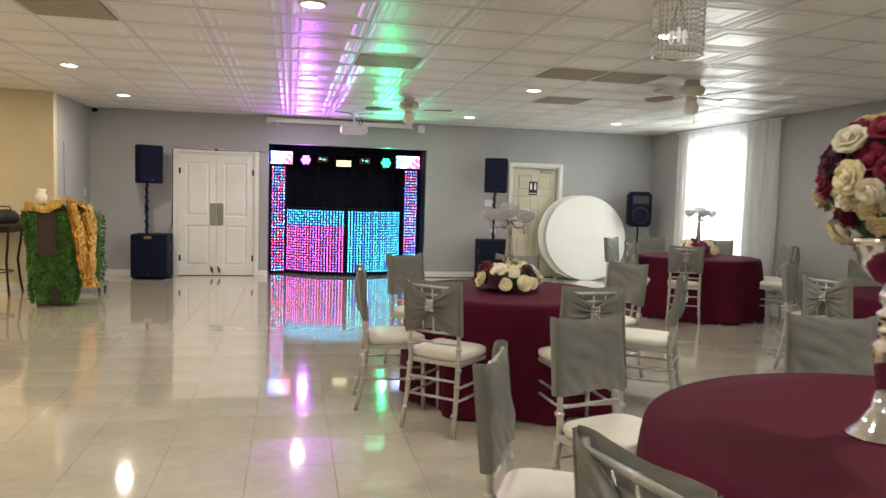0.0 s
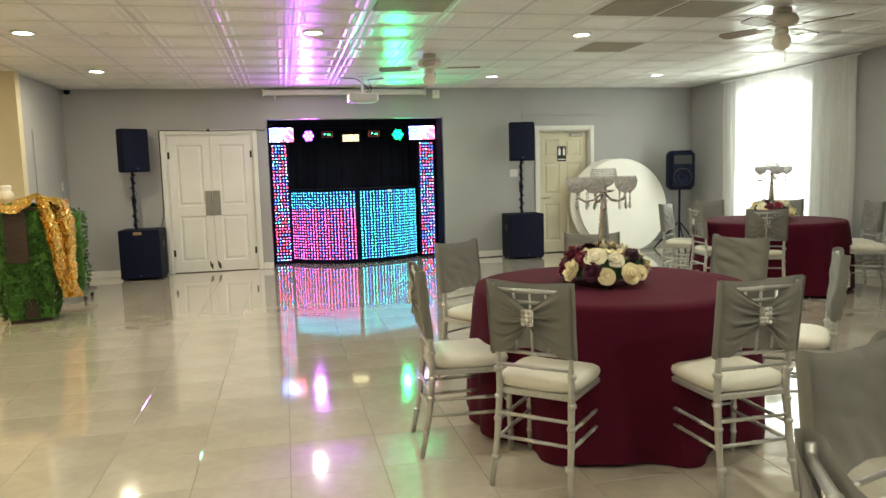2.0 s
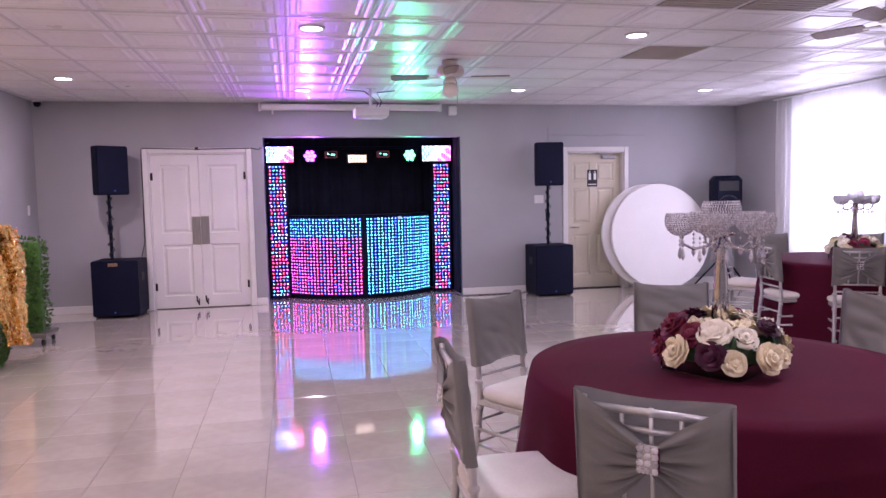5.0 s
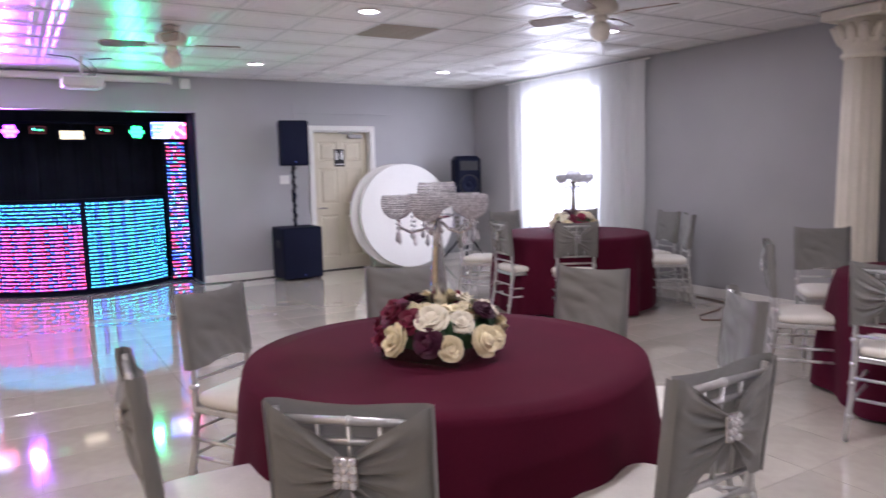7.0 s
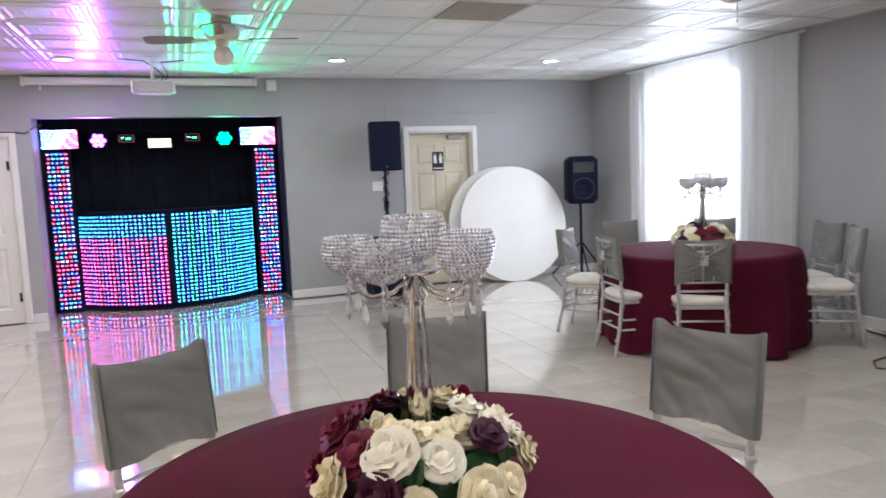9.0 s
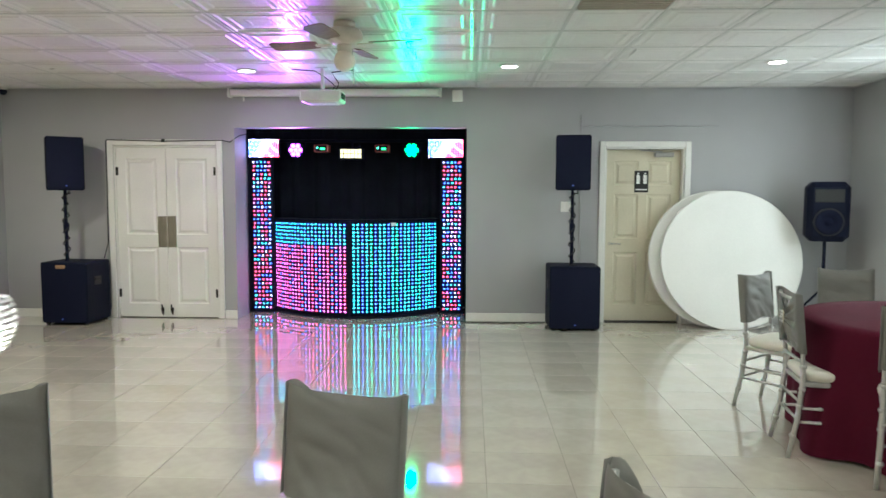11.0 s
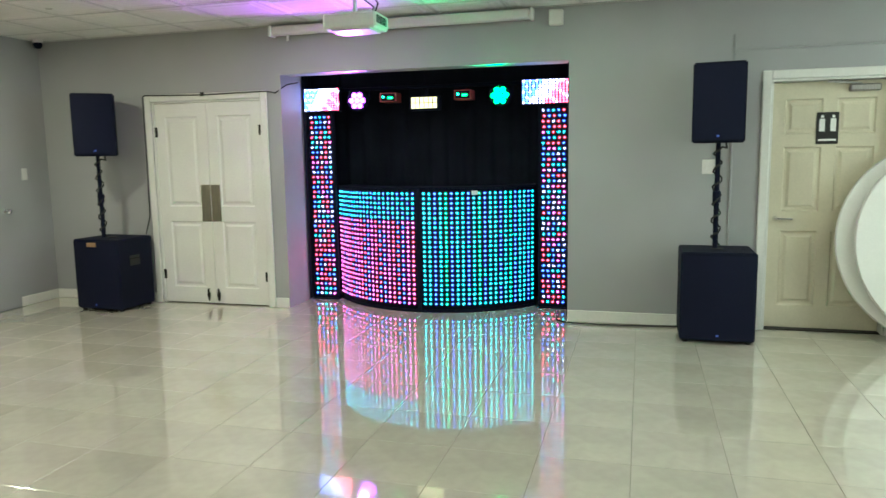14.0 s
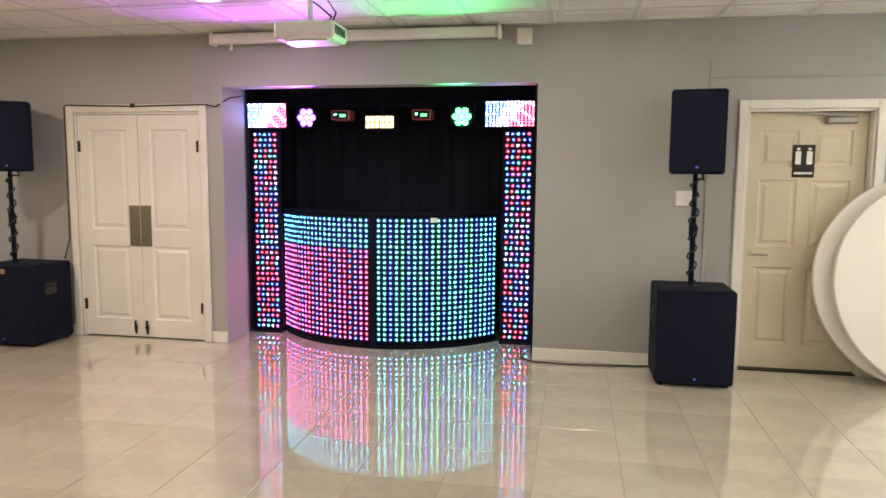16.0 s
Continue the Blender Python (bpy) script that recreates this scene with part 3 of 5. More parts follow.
part("side_cloth", one(sheet, lambda u, v: Vector((4.227 - 0.006 * math.sin(40 * u), 0.05 + 0.95 * u, 0.01 + 2.42 * v)), 30, 3), DRAPE_BLACK, drape, "", True)
part("valance", one(sheet, lambda u, v: Vector((1.535 + 2.69 * u, 0.62 + 0.012 * pleats(u, 20, 0.8), 2.13 + 0.3 * v)), 120, 2), DRAPE_BLACK, drape, "", True)

for side, x0, x1 in ((0, 1.54, 1.83), (1, 3.91, 4.2)):
    tw = thing("led_totem", pose((x0 + x1) / 2, 0.5, 0), "tall black panel covered with small coloured lights", "light panel", "booth light panels")
    w = (x1 - x0) / 2
    part("panel", one(box, -w, w, 0.0, 0.05, 0.012, 1.93, 0.006), BLACK, tw)
    part("foot", one(box, -w, w, -0.03, 0.2, 0.0, 0.012, 0.003), BLACK, tw)
    bm = B()
    cells = []
    for r in range(37):
        for k in range(5):
            x = (-0.096 + 0.048 * k) + (0.004 if r % 2 else -0.004)
            cells.append(((x, -0.001, 0.06 + r * 0.0505), (0, -1, 0), rng.choice((0, 0, 4, 2, 2, 1, 5))))
    dots(bm, cells, 0.0086, halo_scale=2.3)
    tagged(part("led_dots", bm, LEDS, tw, "rows of red, blue and white lights"), kind="stuff")
    # square matrix at the head
    h = thing("led_matrix", pose((1.54 + 1.93) / 2 if side == 0 else (3.76 + 4.2) / 2, 0.44, 1.93), "square light panel glowing white, blue and red", "light panel", "booth matrix panels")
    hw = 0.195 if side == 0 else 0.22
    part("case", one(box, -hw, hw, 0.0, 0.07, 0.0, 0.235, 0.008), BLACK, h)
    bm = B()
    cells = []
    for r in range(9):
        for k in range(14):
            x = -hw + 0.02 + (2 * hw - 0.04) * k / 13
            z = 0.02 + 0.195 * r / 8
            f = (k + 0.6 * (8 - r)) / 18
            pick = 0 if f > 0.62 and (r + k) % 5 else (2 if f < 0.34 and (r + 2 * k) % 4 else 4)
            cells.append(((x, -0.001, z), (0, -1, 0), pick))
    dots(bm, cells, 0.0115, halo_scale=1.25)
    tagged(part("led_dots", bm, LEDS, h, "bright white, blue and red lights"), kind="stuff")
    part("bracket", one(box, -0.02, 0.02, 0.07, 0.13, 0.1, 0.14), BLACK, h)

# curved facade of two halves: an arc through (1.83, .58), (2.85, .06) and (3.87, .58)
HALF, SAG = 1.02, 0.52
RAD = (HALF * HALF + SAG * SAG) / (2 * SAG)
SPAN = math.asin(HALF / RAD)
fac = thing("booth_facade", pose(2.85, 0.06 + RAD, 0), "curved black booth front covered with blue and red lights", "booth")


def arc(a, z, out=0.0):
    return Vector(((RAD + out) * math.sin(a), -(RAD + out) * math.cos(a), z))


for s in (-1, 1):
    a0, a1 = (-SPAN, -0.012) if s < 0 else (0.012, SPAN)
    bm = B()
    n = 20
    p = []
    for i in range(n + 1):
        a = a0 + (a1 - a0) * i / n
        p += [arc(a, 0.03), arc(a, 1.165), arc(a, 1.165, -0.05), arc(a, 0.03, -0.05)]
    f = []
    for i in range(n):
        for k in range(4):
            f.append((4 * i + k, 4 * i + 4 + k, 4 * i + 4 + (k + 1) % 4, 4 * i + (k + 1) % 4))
    f += [(0, 1, 2, 3), (4 * n + 3, 4 * n + 2, 4 * n + 1, 4 * n)]
    quads(bm, p, f)
    pn = part("front_panel", bm, BLACK, fac, "", True)
    bm = B()
    cells = []
    for k in range(22):
        a = a0 + (a1 - a0) * (k + 0.75) / 22.5
        for r in range(24):
            z = 0.085 + r * 0.0452
            nrm = arc(a, 0, 1) - arc(a, 0)
            if s > 0:
                mi = (1, 1, 2, 1, 3, 2)[k % 6] if rng.random() < 0.9 else 1
            elif r > 17:
                mi = (1, 1, 2)[(k + r) % 3]
            else:
                mi = (5, 5, 0, 2)[(k + r % 2) % 4] if rng.random() < 0.9 else 5
            cells.append((arc(a, z, 0.001), nrm, mi))
    dots(bm, cells, 0.0086, halo_scale=2.3)
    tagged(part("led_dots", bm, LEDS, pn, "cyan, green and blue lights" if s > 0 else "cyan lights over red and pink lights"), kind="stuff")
part("tape_patch", one(box, -0.03, 0.03, -0.004, 0.0, -0.02, 0.02, 0.001, Matrix.Translation(arc(0.42, 1.13, 0.012)) @ pose(0, 0, 0, 0, 0, math.degrees(0.42))), SIGN_WHITE, fac, "strip of white tape")
part("centre_post", one(box, -0.02, 0.02, -RAD - 0.01, -RAD + 0.03, 0.0, 1.17, 0.004), BLACK, fac)
bm = B()
n = 30
p, f = [], []
for i in range(n + 1):
    a = -SPAN + 2 * SPAN * i / n
    p += [arc(a, 0.0), arc(a, 0.03, 0.004), arc(a, 0.03, -0.06), arc(a, 0.0, -0.06)]
for i in range(n):
    for k in range(4):
        f.append((4 * i + k, 4 * i + 4 + k, 4 * i + 4 + (k + 1) % 4, 4 * i + (k + 1) % 4))
quads(bm, p, f)
part("base_rail", bm, BLACK, fac)
shelf = B()
p = [arc(-SPAN + 2 * SPAN * i / n, 1.168, 0.01) for i in range(n + 1)]
q = [v + Vector((0, 0, 0.016)) for v in p]
inner = [Vector((v.x * 0.95, v.y + 0.3, v.z)) for v in p]
innq = [v + Vector((0, 0, 0.016)) for v in inner]
N = n + 1
quads(shelf, p + q + innq + inner, [(i, i + 1, N + i + 1, N + i) for i in range(n)] + [(N + i, N + i + 1, 2 * N + i + 1, 2 * N + i) for i in range(n)] + [(3 * N + i, 3 * N + i + 1, i + 1, i) for i in range(n)])
part("booth_counter", shelf, BLACK, fac)

# bar with party lights
truss = thing("lighting_bar", pose(2.87, 0.52, 2.14), "black steel bar that carries the party lights", "lighting bar")
part("bar", one(tube, [(-1.33, 0, 0), (1.33, 0, 0)], 0.02, 10), BLACK, truss, "", True)
for s in (-1, 1):
    part("upright", one(tube, [(s * 1.3, 0.06, -2.14), (s * 1.3, 0.06, 0.02)], 0.018, 8), BLACK, truss)


def par_light(x, mat, label):
    t = thing("par_light", pose(x, 0.4, 2.02), label, "party light", "party lights on the bar")
    part("body", one(lathe, [(0.03, 0.1), (0.08, 0.06), (0.1, 0.0), (0.1, -0.05), (0.09, -0.05), (0.09, -0.03)], 20, pose(0, 0, 0, -90, 0, 0)), BLACK, t, "", True)
    for k in range(7):
        a = 2 * math.pi * k / 6
        r = 0.057 if k < 6 else 0
        part("lens", one(lathe, [(0.028, 0.0), (0.026, 0.01), (0.014, 0.017), (0.0, 0.018)], 12, pose(r * math.cos(a), -0.036, r * math.sin(a), 90, 0, 0)), mat, t)
    part("yoke", one(tube, [(-0.108, 0, 0), (-0.108, 0.03, 0.1), (0, 0.12, 0.12), (0.108, 0.03, 0.1), (0.108, 0, 0)], 0.007, 6), BLACK, t)


par_light(2.15, PAR_PURPLE, "round black party light shining purple")
par_light(3.57, PAR_GREEN, "round black party light shining green")
for x in (2.45, 3.2):
    t = thing("laser_box", pose(x, 0.42, 2.04), "small red laser light box with green display", "laser light", "laser boxes on the bar")
    part("case", one(box, -0.085, 0.085, 0, 0.16, -0.04, 0.05, 0.006), LASER_RED, t)
    part("face", one(box, -0.07, 0.07, -0.004, -0.0005, -0.03, 0.04, 0.001), BLACK, t)
    part("display", one(box, -0.005, 0.05, -0.007, -0.0045, -0.012, 0.012), DISPLAY, t, "green display bar")
    part("aperture", one(lathe, [(0.01, 0), (0.01, 0.004), (0.0, 0.004)], 10, pose(-0.045, -0.0045, 0.01, 90, 0, 0)), LEDS[3], t)
    part("clamp", one(box, -0.012, 0.012, 0.09, 0.115, 0.05, 0.1), BLACK, t)
t = thing("strobe_light", pose(2.82, 0.42, 1.97), "black strobe light with a grid of amber segments", "strobe light")
part("case", one(box, -0.15, 0.15, 0, 0.1, -0.06, 0.08, 0.006), BLACK, t)
for k in range(6):
    for r in range(2):
        part("segment", one(box, -0.13 + k * 0.044, -0.094 + k * 0.044, -0.004, -0.0005, -0.042 + r * 0.056, 0.008 + r * 0.056, 0.002), STROBE, t)
part("clamp", one(box, -0.012, 0.012, 0.07, 0.1, 0.08, 0.15), BLACK, t)


# ---- loudspeakers ----
def subwoofer(m, label):
    t = thing("subwoofer", m, label, "subwoofer", "subwoofers on the floor")
    part("cabinet", one(box, -0.275, 0.275, 0.012, 0.49, 0.02, 0.71, 0.014), BLACK, t)
    part("grille", one(sheet, lambda u, v: Vector((-0.262 + 0.524 * u, 0.008 - 0.03 * math.sin(math.pi * u), 0.035 + 0.655 * v)), 16, 6), GRILLE, t, "slightly bowed steel grille", True)
    for sx in (-1, 1):
        g = B()
        box(g, sx * 0.276 - 0.003, sx * 0.276 + 0.003, 0.16, 0.3, 0.44, 0.54, 0.002)
        part("handle_cup", g, RUBBER, t, "recessed side handle")
        part("handle_bar", one(box, sx * 0.281 - 0.004, sx * 0.281 + 0.004, 0.17, 0.29, 0.5, 0.52, 0.003), IRON, t)
    for sx in (-0.23, 0.23):
        for y in (0.06, 0.44):
            part("rubber_foot", one(lathe, [(0.022, 0.0), (0.024, 0.02)], 10, pose(sx, y, 0)), RUBBER, t)
    part("badge", one(box, -0.01, 0.01, -0.026, -0.0225, 0.065, 0.079, 0.003), LOGO_BLUE, t, "small blue badge")
    part("pole_socket", one(lathe, [(0.05, 0.71), (0.05, 0.716), (0.025, 0.718)], 14, pose(0, 0.25, 0)), RUBBER, t)
    return t


def top_speaker(m, label, pole_bottom=-0.83):
    """A cabinet narrowing to its back, on a pole wrapped with cable."""
    t = thing("loudspeaker", m, label, "loudspeaker", "loudspeakers on poles")
    bm = B()
    p = []
    for z in (0, 0.6):
        p += [(-0.19, -0.15, z), (0.19, -0.15, z), (0.19, 0.02, z), (0.11, 0.17, z), (-0.11, 0.17, z), (-0.19, 0.02, z)]
    quads(bm, p, [(0, 5, 4, 3, 2, 1), (6, 7, 8, 9, 10, 11)] + [(i, (i + 1) % 6, 6 + (i + 1) % 6, 6 + i) for i in range(6)])
    bmesh.ops.recalc_face_normals(bm, faces=bm.faces)
    bmesh.ops.bevel(bm, geom=bm.edges[:], offset=0.012, segments=2, affect="EDGES")
    part("cabinet", bm, BLACK, t)
    part("grille", one(sheet, lambda u, v: Vector((-0.178 + 0.356 * u, -0.153 - 0.018 * math.sin(math.pi * u), 0.02 + 0.56 * v)), 14, 5), GRILLE, t, "bowed steel grille", True)
    part("badge", one(box, -0.01, 0.01, -0.175, -0.171, 0.044, 0.058, 0.003), LOGO_BLUE, t, "small blue badge")
    part("pole", one(tube, [(0, 0.02, pole_bottom), (0, 0.02, -0.4), (0, 0.02, 0.0)], [0.02, 0.02, 0.0175], 10), BLACK, t)
    part("pole_collar", one(lathe, [(0.03, -0.46), (0.032, -0.38), (0.026, -0.37)], 12, pose(0, 0.02, 0)), BLACK, t)
    turns = [(0.033 * math.cos(0.62 * k + 0.4 * math.sin(k)), 0.02 + 0.033 * math.sin(0.62 * k), pole_bottom + 0.03 + (-pole_bottom - 0.06) * k / 60) for k in range(61)]
    turns += [(0.06, 0.1, -0.04), (0.05, 0.19, 0.03), (0.0, 0.175, 0.12)]
    part("cable", one(tube, turns, 0.0075, 6), RUBBER, t, "black cable wound round the pole", True)
    return t


subwoofer(pose(5.435, -0.56, 0), "black subwoofer on the floor beside the restroom door")
top_speaker(pose(5.42, -0.33, 1.54, 0, 0, -7), "black loudspeaker on a pole beside the restroom door")
sl = subwoofer(pose(-0.29, -0.53, 0, 0, 0, -3), "black subwoofer with a sticker beside the double door")
part("sticker", one(box, -0.06, 0.05, -0.032, -0.0235, 0.645, 0.685, 0.001), STICKER, sl, "small orange and white sticker")
top_speaker(pose(-0.34, -0.33, 1.52, 0, 0, 36), "black loudspeaker on a pole turned to the dance floor")

pa = thing("party_speaker", pose(8.13, -0.45, 1.0, 0, 0, -16), "black plastic party loudspeaker on a tripod stand", "loudspeaker")
bm = B()
box(bm, -0.21, 0.21, -0.16, 0.14, 0.0, 0.64, 0.06)
part("cabinet", bm, BLACK, pa)
part("woofer", one(lathe, [(0.135, 0.0), (0.13, 0.012), (0.1, 0.004), (0.05, -0.012), (0.045, 0.0), (0.0, 0.012)], 26, pose(0, -0.162, 0.21, 90, 0, 0)), GRILLE, pa, "large round woofer", True)
part("woofer_ring", one(lathe, [(0.136, 0), (0.15, 0.004), (0.15, 0.012), (0.136, 0.016)], 26, pose(0, -0.16, 0.21, 90, 0, 0), caps=False), RUBBER, pa, "black rubber ring", True)
part("horn", one(box, -0.14, 0.14, -0.17, -0.161, 0.42, 0.56, 0.02), RUBBER, pa)
part("pole", one(tube, [(0, 0.02, -0.99), (0, 0.02, 0.0)], 0.018, 10), BLACK, pa)
for k in range(3):
    a = 2.1 * k + 0.5
    part("tripod_leg", one(tube, [(0.03 * math.cos(a), 0.02 + 0.03 * math.sin(a), -0.55), (0.42 * math.cos(a), 0.02 + 0.42 * math.sin(a), -0.988)], 0.012, 6), BLACK, pa)


# ---- folded round tables leaning on the wall ----
for k, (x, yb, lab) in enumerate(((7.21, -0.4, "large white round tabletop leaning on the wall"), (7.1, -0.3, "second white round tabletop leaning behind the first"))):
    lean = 9.5
    t = thing("round_tabletop", pose(x, yb, 0, -lean, 0, 0), lab, "table", "leaning tabletops")
    R = 0.783
    m = Matrix.Translation((0, 0.03, R)) @ pose(0, 0, 0, 90, 0, 0)
    part("top", one(lathe, [(0.0, -0.018), (R - 0.006, -0.018), (R, -0.012), (R, 0.012), (R - 0.006, 0.018), (0.0, 0.018)], 72, m), LAMINATE, t)
    part("edge_band", one(lathe, [(R + 0.0005, -0.011), (R + 0.003, -0.008), (R + 0.003, 0.008), (R + 0.0005, 0.011)], 72, m, caps=False), TRIM, t)

# ---- projector, screen case, wall fittings ----
pr = thing("projector", pose(2.84, -1.32, 2.38, 0, 0, 0), "white projector hanging from a ceiling mount", "projector")
part("body", one(box, -0.2, 0.2, -0.13, 0.15, 0.0, 0.11, 0.015), WHITE_PLASTIC, pr)
part("lens", one(lathe, [(0.045, 0.0), (0.045, 0.02), (0.034, 0.022), (0.02, 0.012), (0.0, 0.016)], 18, pose(-0.08, 0.148, 0.055, -90, 0, 0)), BLACK, pr, "", True)
for k in range(7):
    part("vent_slat", one(box, 0.199, 0.204, -0.1 + 0.03 * k, -0.085 + 0.03 * k, 0.03, 0.085), RUBBER, pr)
part("foot_bar", one(box, -0.15, 0.15, -0.1, 0.12, -0.012, -0.001, 0.003), WHITE_PLASTIC, pr)
part("mount_pole", one(tube, [(0, 0, 0.11), (0, 0, 0.34)], 0.017, 10), WHITE_PLASTIC, pr)
part("mount_plate", one(box, -0.06, 0.06, -0.06, 0.06, 0.326, 0.3325), WHITE_PLASTIC, pr)
part("cable", one(tube, [(0.06, 0.1, 0.1), (0.1, 0.12, 0.18), (0.02, 0.06, 0.25), (-0.08, 0.02, 0.31), (-0.3, 0.0, 0.322)], 0.006, 6), RUBBER, pr, "black cable", True)
part("cable", one(tube, [(0.1, 0.1, 0.1), (0.14, 0.1, 0.2), (0.08, 0.05, 0.3), (0.3, 0.04, 0.322)], 0.006, 6), RUBBER, pr, "black cable", True)
sc = thing("projection_screen", pose(2.72, -0.09, 2.6), "long white roll-up projection screen case", "screen")
part("case", one(box, -1.2, 1.2, -0.045, 0.045, 0.005, 0.085, 0.012), WHITE_PLASTIC, sc)
for s in (-1, 1):
    part("end_cap", one(box, s * 1.215 - 0.015, s * 1.215 + 0.015, -0.055, 0.055, -0.008, 0.095, 0.008), WHITE_PLASTIC, sc)
    part("bracket", one(box, s * 1.0 - 0.02, s * 1.0 + 0.02, 0.046, 0.088, 0.02, 0.07), WHITE_PLASTIC, sc)
part("pull_loop", one(tube, [(-1.05, -0.01, 0.004), (-1.05, -0.015, -0.05)], 0.012, 6), WHITE_PLASTIC, sc)
wb = thing("wall_box", pose(4.13, -0.001, 2.55), "small white plastic box high on the wall", "wall box")
part("case", one(box, -0.06, 0.06, -0.05, 0, 0, 0.13, 0.01), WHITE_PLASTIC, wb)
part("seam", one(box, -0.061, 0.061, -0.0515, -0.03, 0.03, 0.034), WHITE_PLASTIC, wb)
dc = thing("dome_camera", pose(-1.17, -0.1, CEIL - 0.001), "small white dome security camera under the ceiling", "camera")
part("base", one(lathe, [(0.05, 0.0), (0.05, -0.03), (0.03, -0.034)], 18), WHITE_PLASTIC, dc)
part("dome", one(lathe, [(0.043, -0.032), (0.043, -0.06), (0.03, -0.085), (0.0, -0.094)], 18), BLACK, dc, "dark dome", True)


def plate(m, label, n=1):
    t = thing("switch_plate", m, label, "light switch")
    part("plate", one(box, -0.035 * n, 0.035 * n, -0.007, 0, -0.06, 0.06, 0.003), WHITE_PLASTIC, t)
    for k in range(n):
        part("rocker", one(box, -0.035 * n + 0.053 * k + 0.018, -0.035 * n + 0.053 * k + 0.04, -0.012, -0.0075, -0.03, 0.03, 0.002), WHITE_PLASTIC, t)


plate(pose(5.4, -0.001, 1.35), "double white light switch on the grey wall", 2)
plate(pose(X0 + 0.001, -0.32, 1.35, 0, 0, 90), "white light switch on the short side wall", 1)
cd = thing("wall_conduit", pose(0, 0, 0), "thin grey painted surface conduit round the restroom door", "conduit")
part("vertical_run", one(box, 5.545, 5.562, -0.013, -0.001, 0.1, 2.285, 0.003), WALL, cd)
part("horizontal_run", one(box, 5.562, 7.1, -0.013, -0.001, 2.268, 2.285, 0.003), WALL, cd)
part("top_run", one(box, 5.545, 5.562, -0.013, -0.001, 2.287, 2.4, 0.003), WALL, cd)

# cables
cb = thing("door_cable", pose(0, 0, 0), "thin black cable run round the double door casing", "cable")
part("cable", one(tube, [(-0.05, -0.06, 0.72), (-0.012, -0.03, 0.9), (-0.006, -0.028, 1.5), (-0.004, -0.03, 2.1), (0.02, -0.03, 2.115), (0.7, -0.031, 2.1), (1.38, -0.03, 2.11), (1.47, -0.02, 2.09), (1.56, 0.05, 2.17), (1.6, 0.2, 2.2)], 0.006, 6), RUBBER, cb, "", True)
part("clip", one(box, 0.66, 0.7, -0.04, -0.022, 2.09, 2.125, 0.004), RUBBER, cb)
cb = thing("floor_cable", pose(0, 0, 0), "black cable lying on the floor along the wall", "cable")
part("cable", one(tube, [(4.12, 0.3, 0.008), (4.15, -0.02, 0.008), (4.25, -0.1, 0.008), (4.55, -0.12, 0.008), (4.9, -0.09, 0.008), (5.1, -0.06, 0.008), (5.25, -0.045, 0.008)], 0.007, 6), RUBBER, cb, "", True)
BROWN_CABLE = material("brown_cable_sheath", (0.13, 0.06, 0.03), 0.5, grain=0.1)
cb = thing("floor_cable", pose(7.95, -5.5, 0), "loops of brown cable lying on the floor", "cable")
loops = [(0.5, 0.95, 0.008), (0.45, 0.5, 0.008), (0.1, 0.34, 0.008), (-0.28, 0.26, 0.008), (-0.42, 0.12, 0.008), (-0.3, 0.02, 0.008), (-0.05, 0.16, 0.008), (0.3, 0.2, 0.008), (0.42, -0.05, 0.008),
         (0.2, -0.3, 0.008), (-0.15, -0.24, 0.008), (-0.35, -0.34, 0.008), (-0.2, -0.5, 0.008), (0.15, -0.42, 0.008), (0.5, -0.55, 0.008)]
part("cable", one(tube, loops, 0.007, 6), BROWN_CABLE, cb, "", True)
eb = thing("equipment_box", pose(7.99, -5.56, 0, 0, 0, 38), "low dark grey box on the floor among loops of cable", "box")
part("body", one(box, -0.2, 0.2, -0.09, 0.09, 0.0, 0.085, 0.012), RUBBER, eb)
part("lid", one(box, -0.19, 0.19, -0.08, 0.08, 0.0855, 0.1, 0.006), BLACK, eb)
part("cable_tail", one(tube, [(0.201, 0.0, 0.04), (0.23, 0.02, 0.03), (0.26, 0.0, 0.008), (0.34, 0.06, 0.008)], 0.006, 6), BROWN_CABLE, eb, "", True)


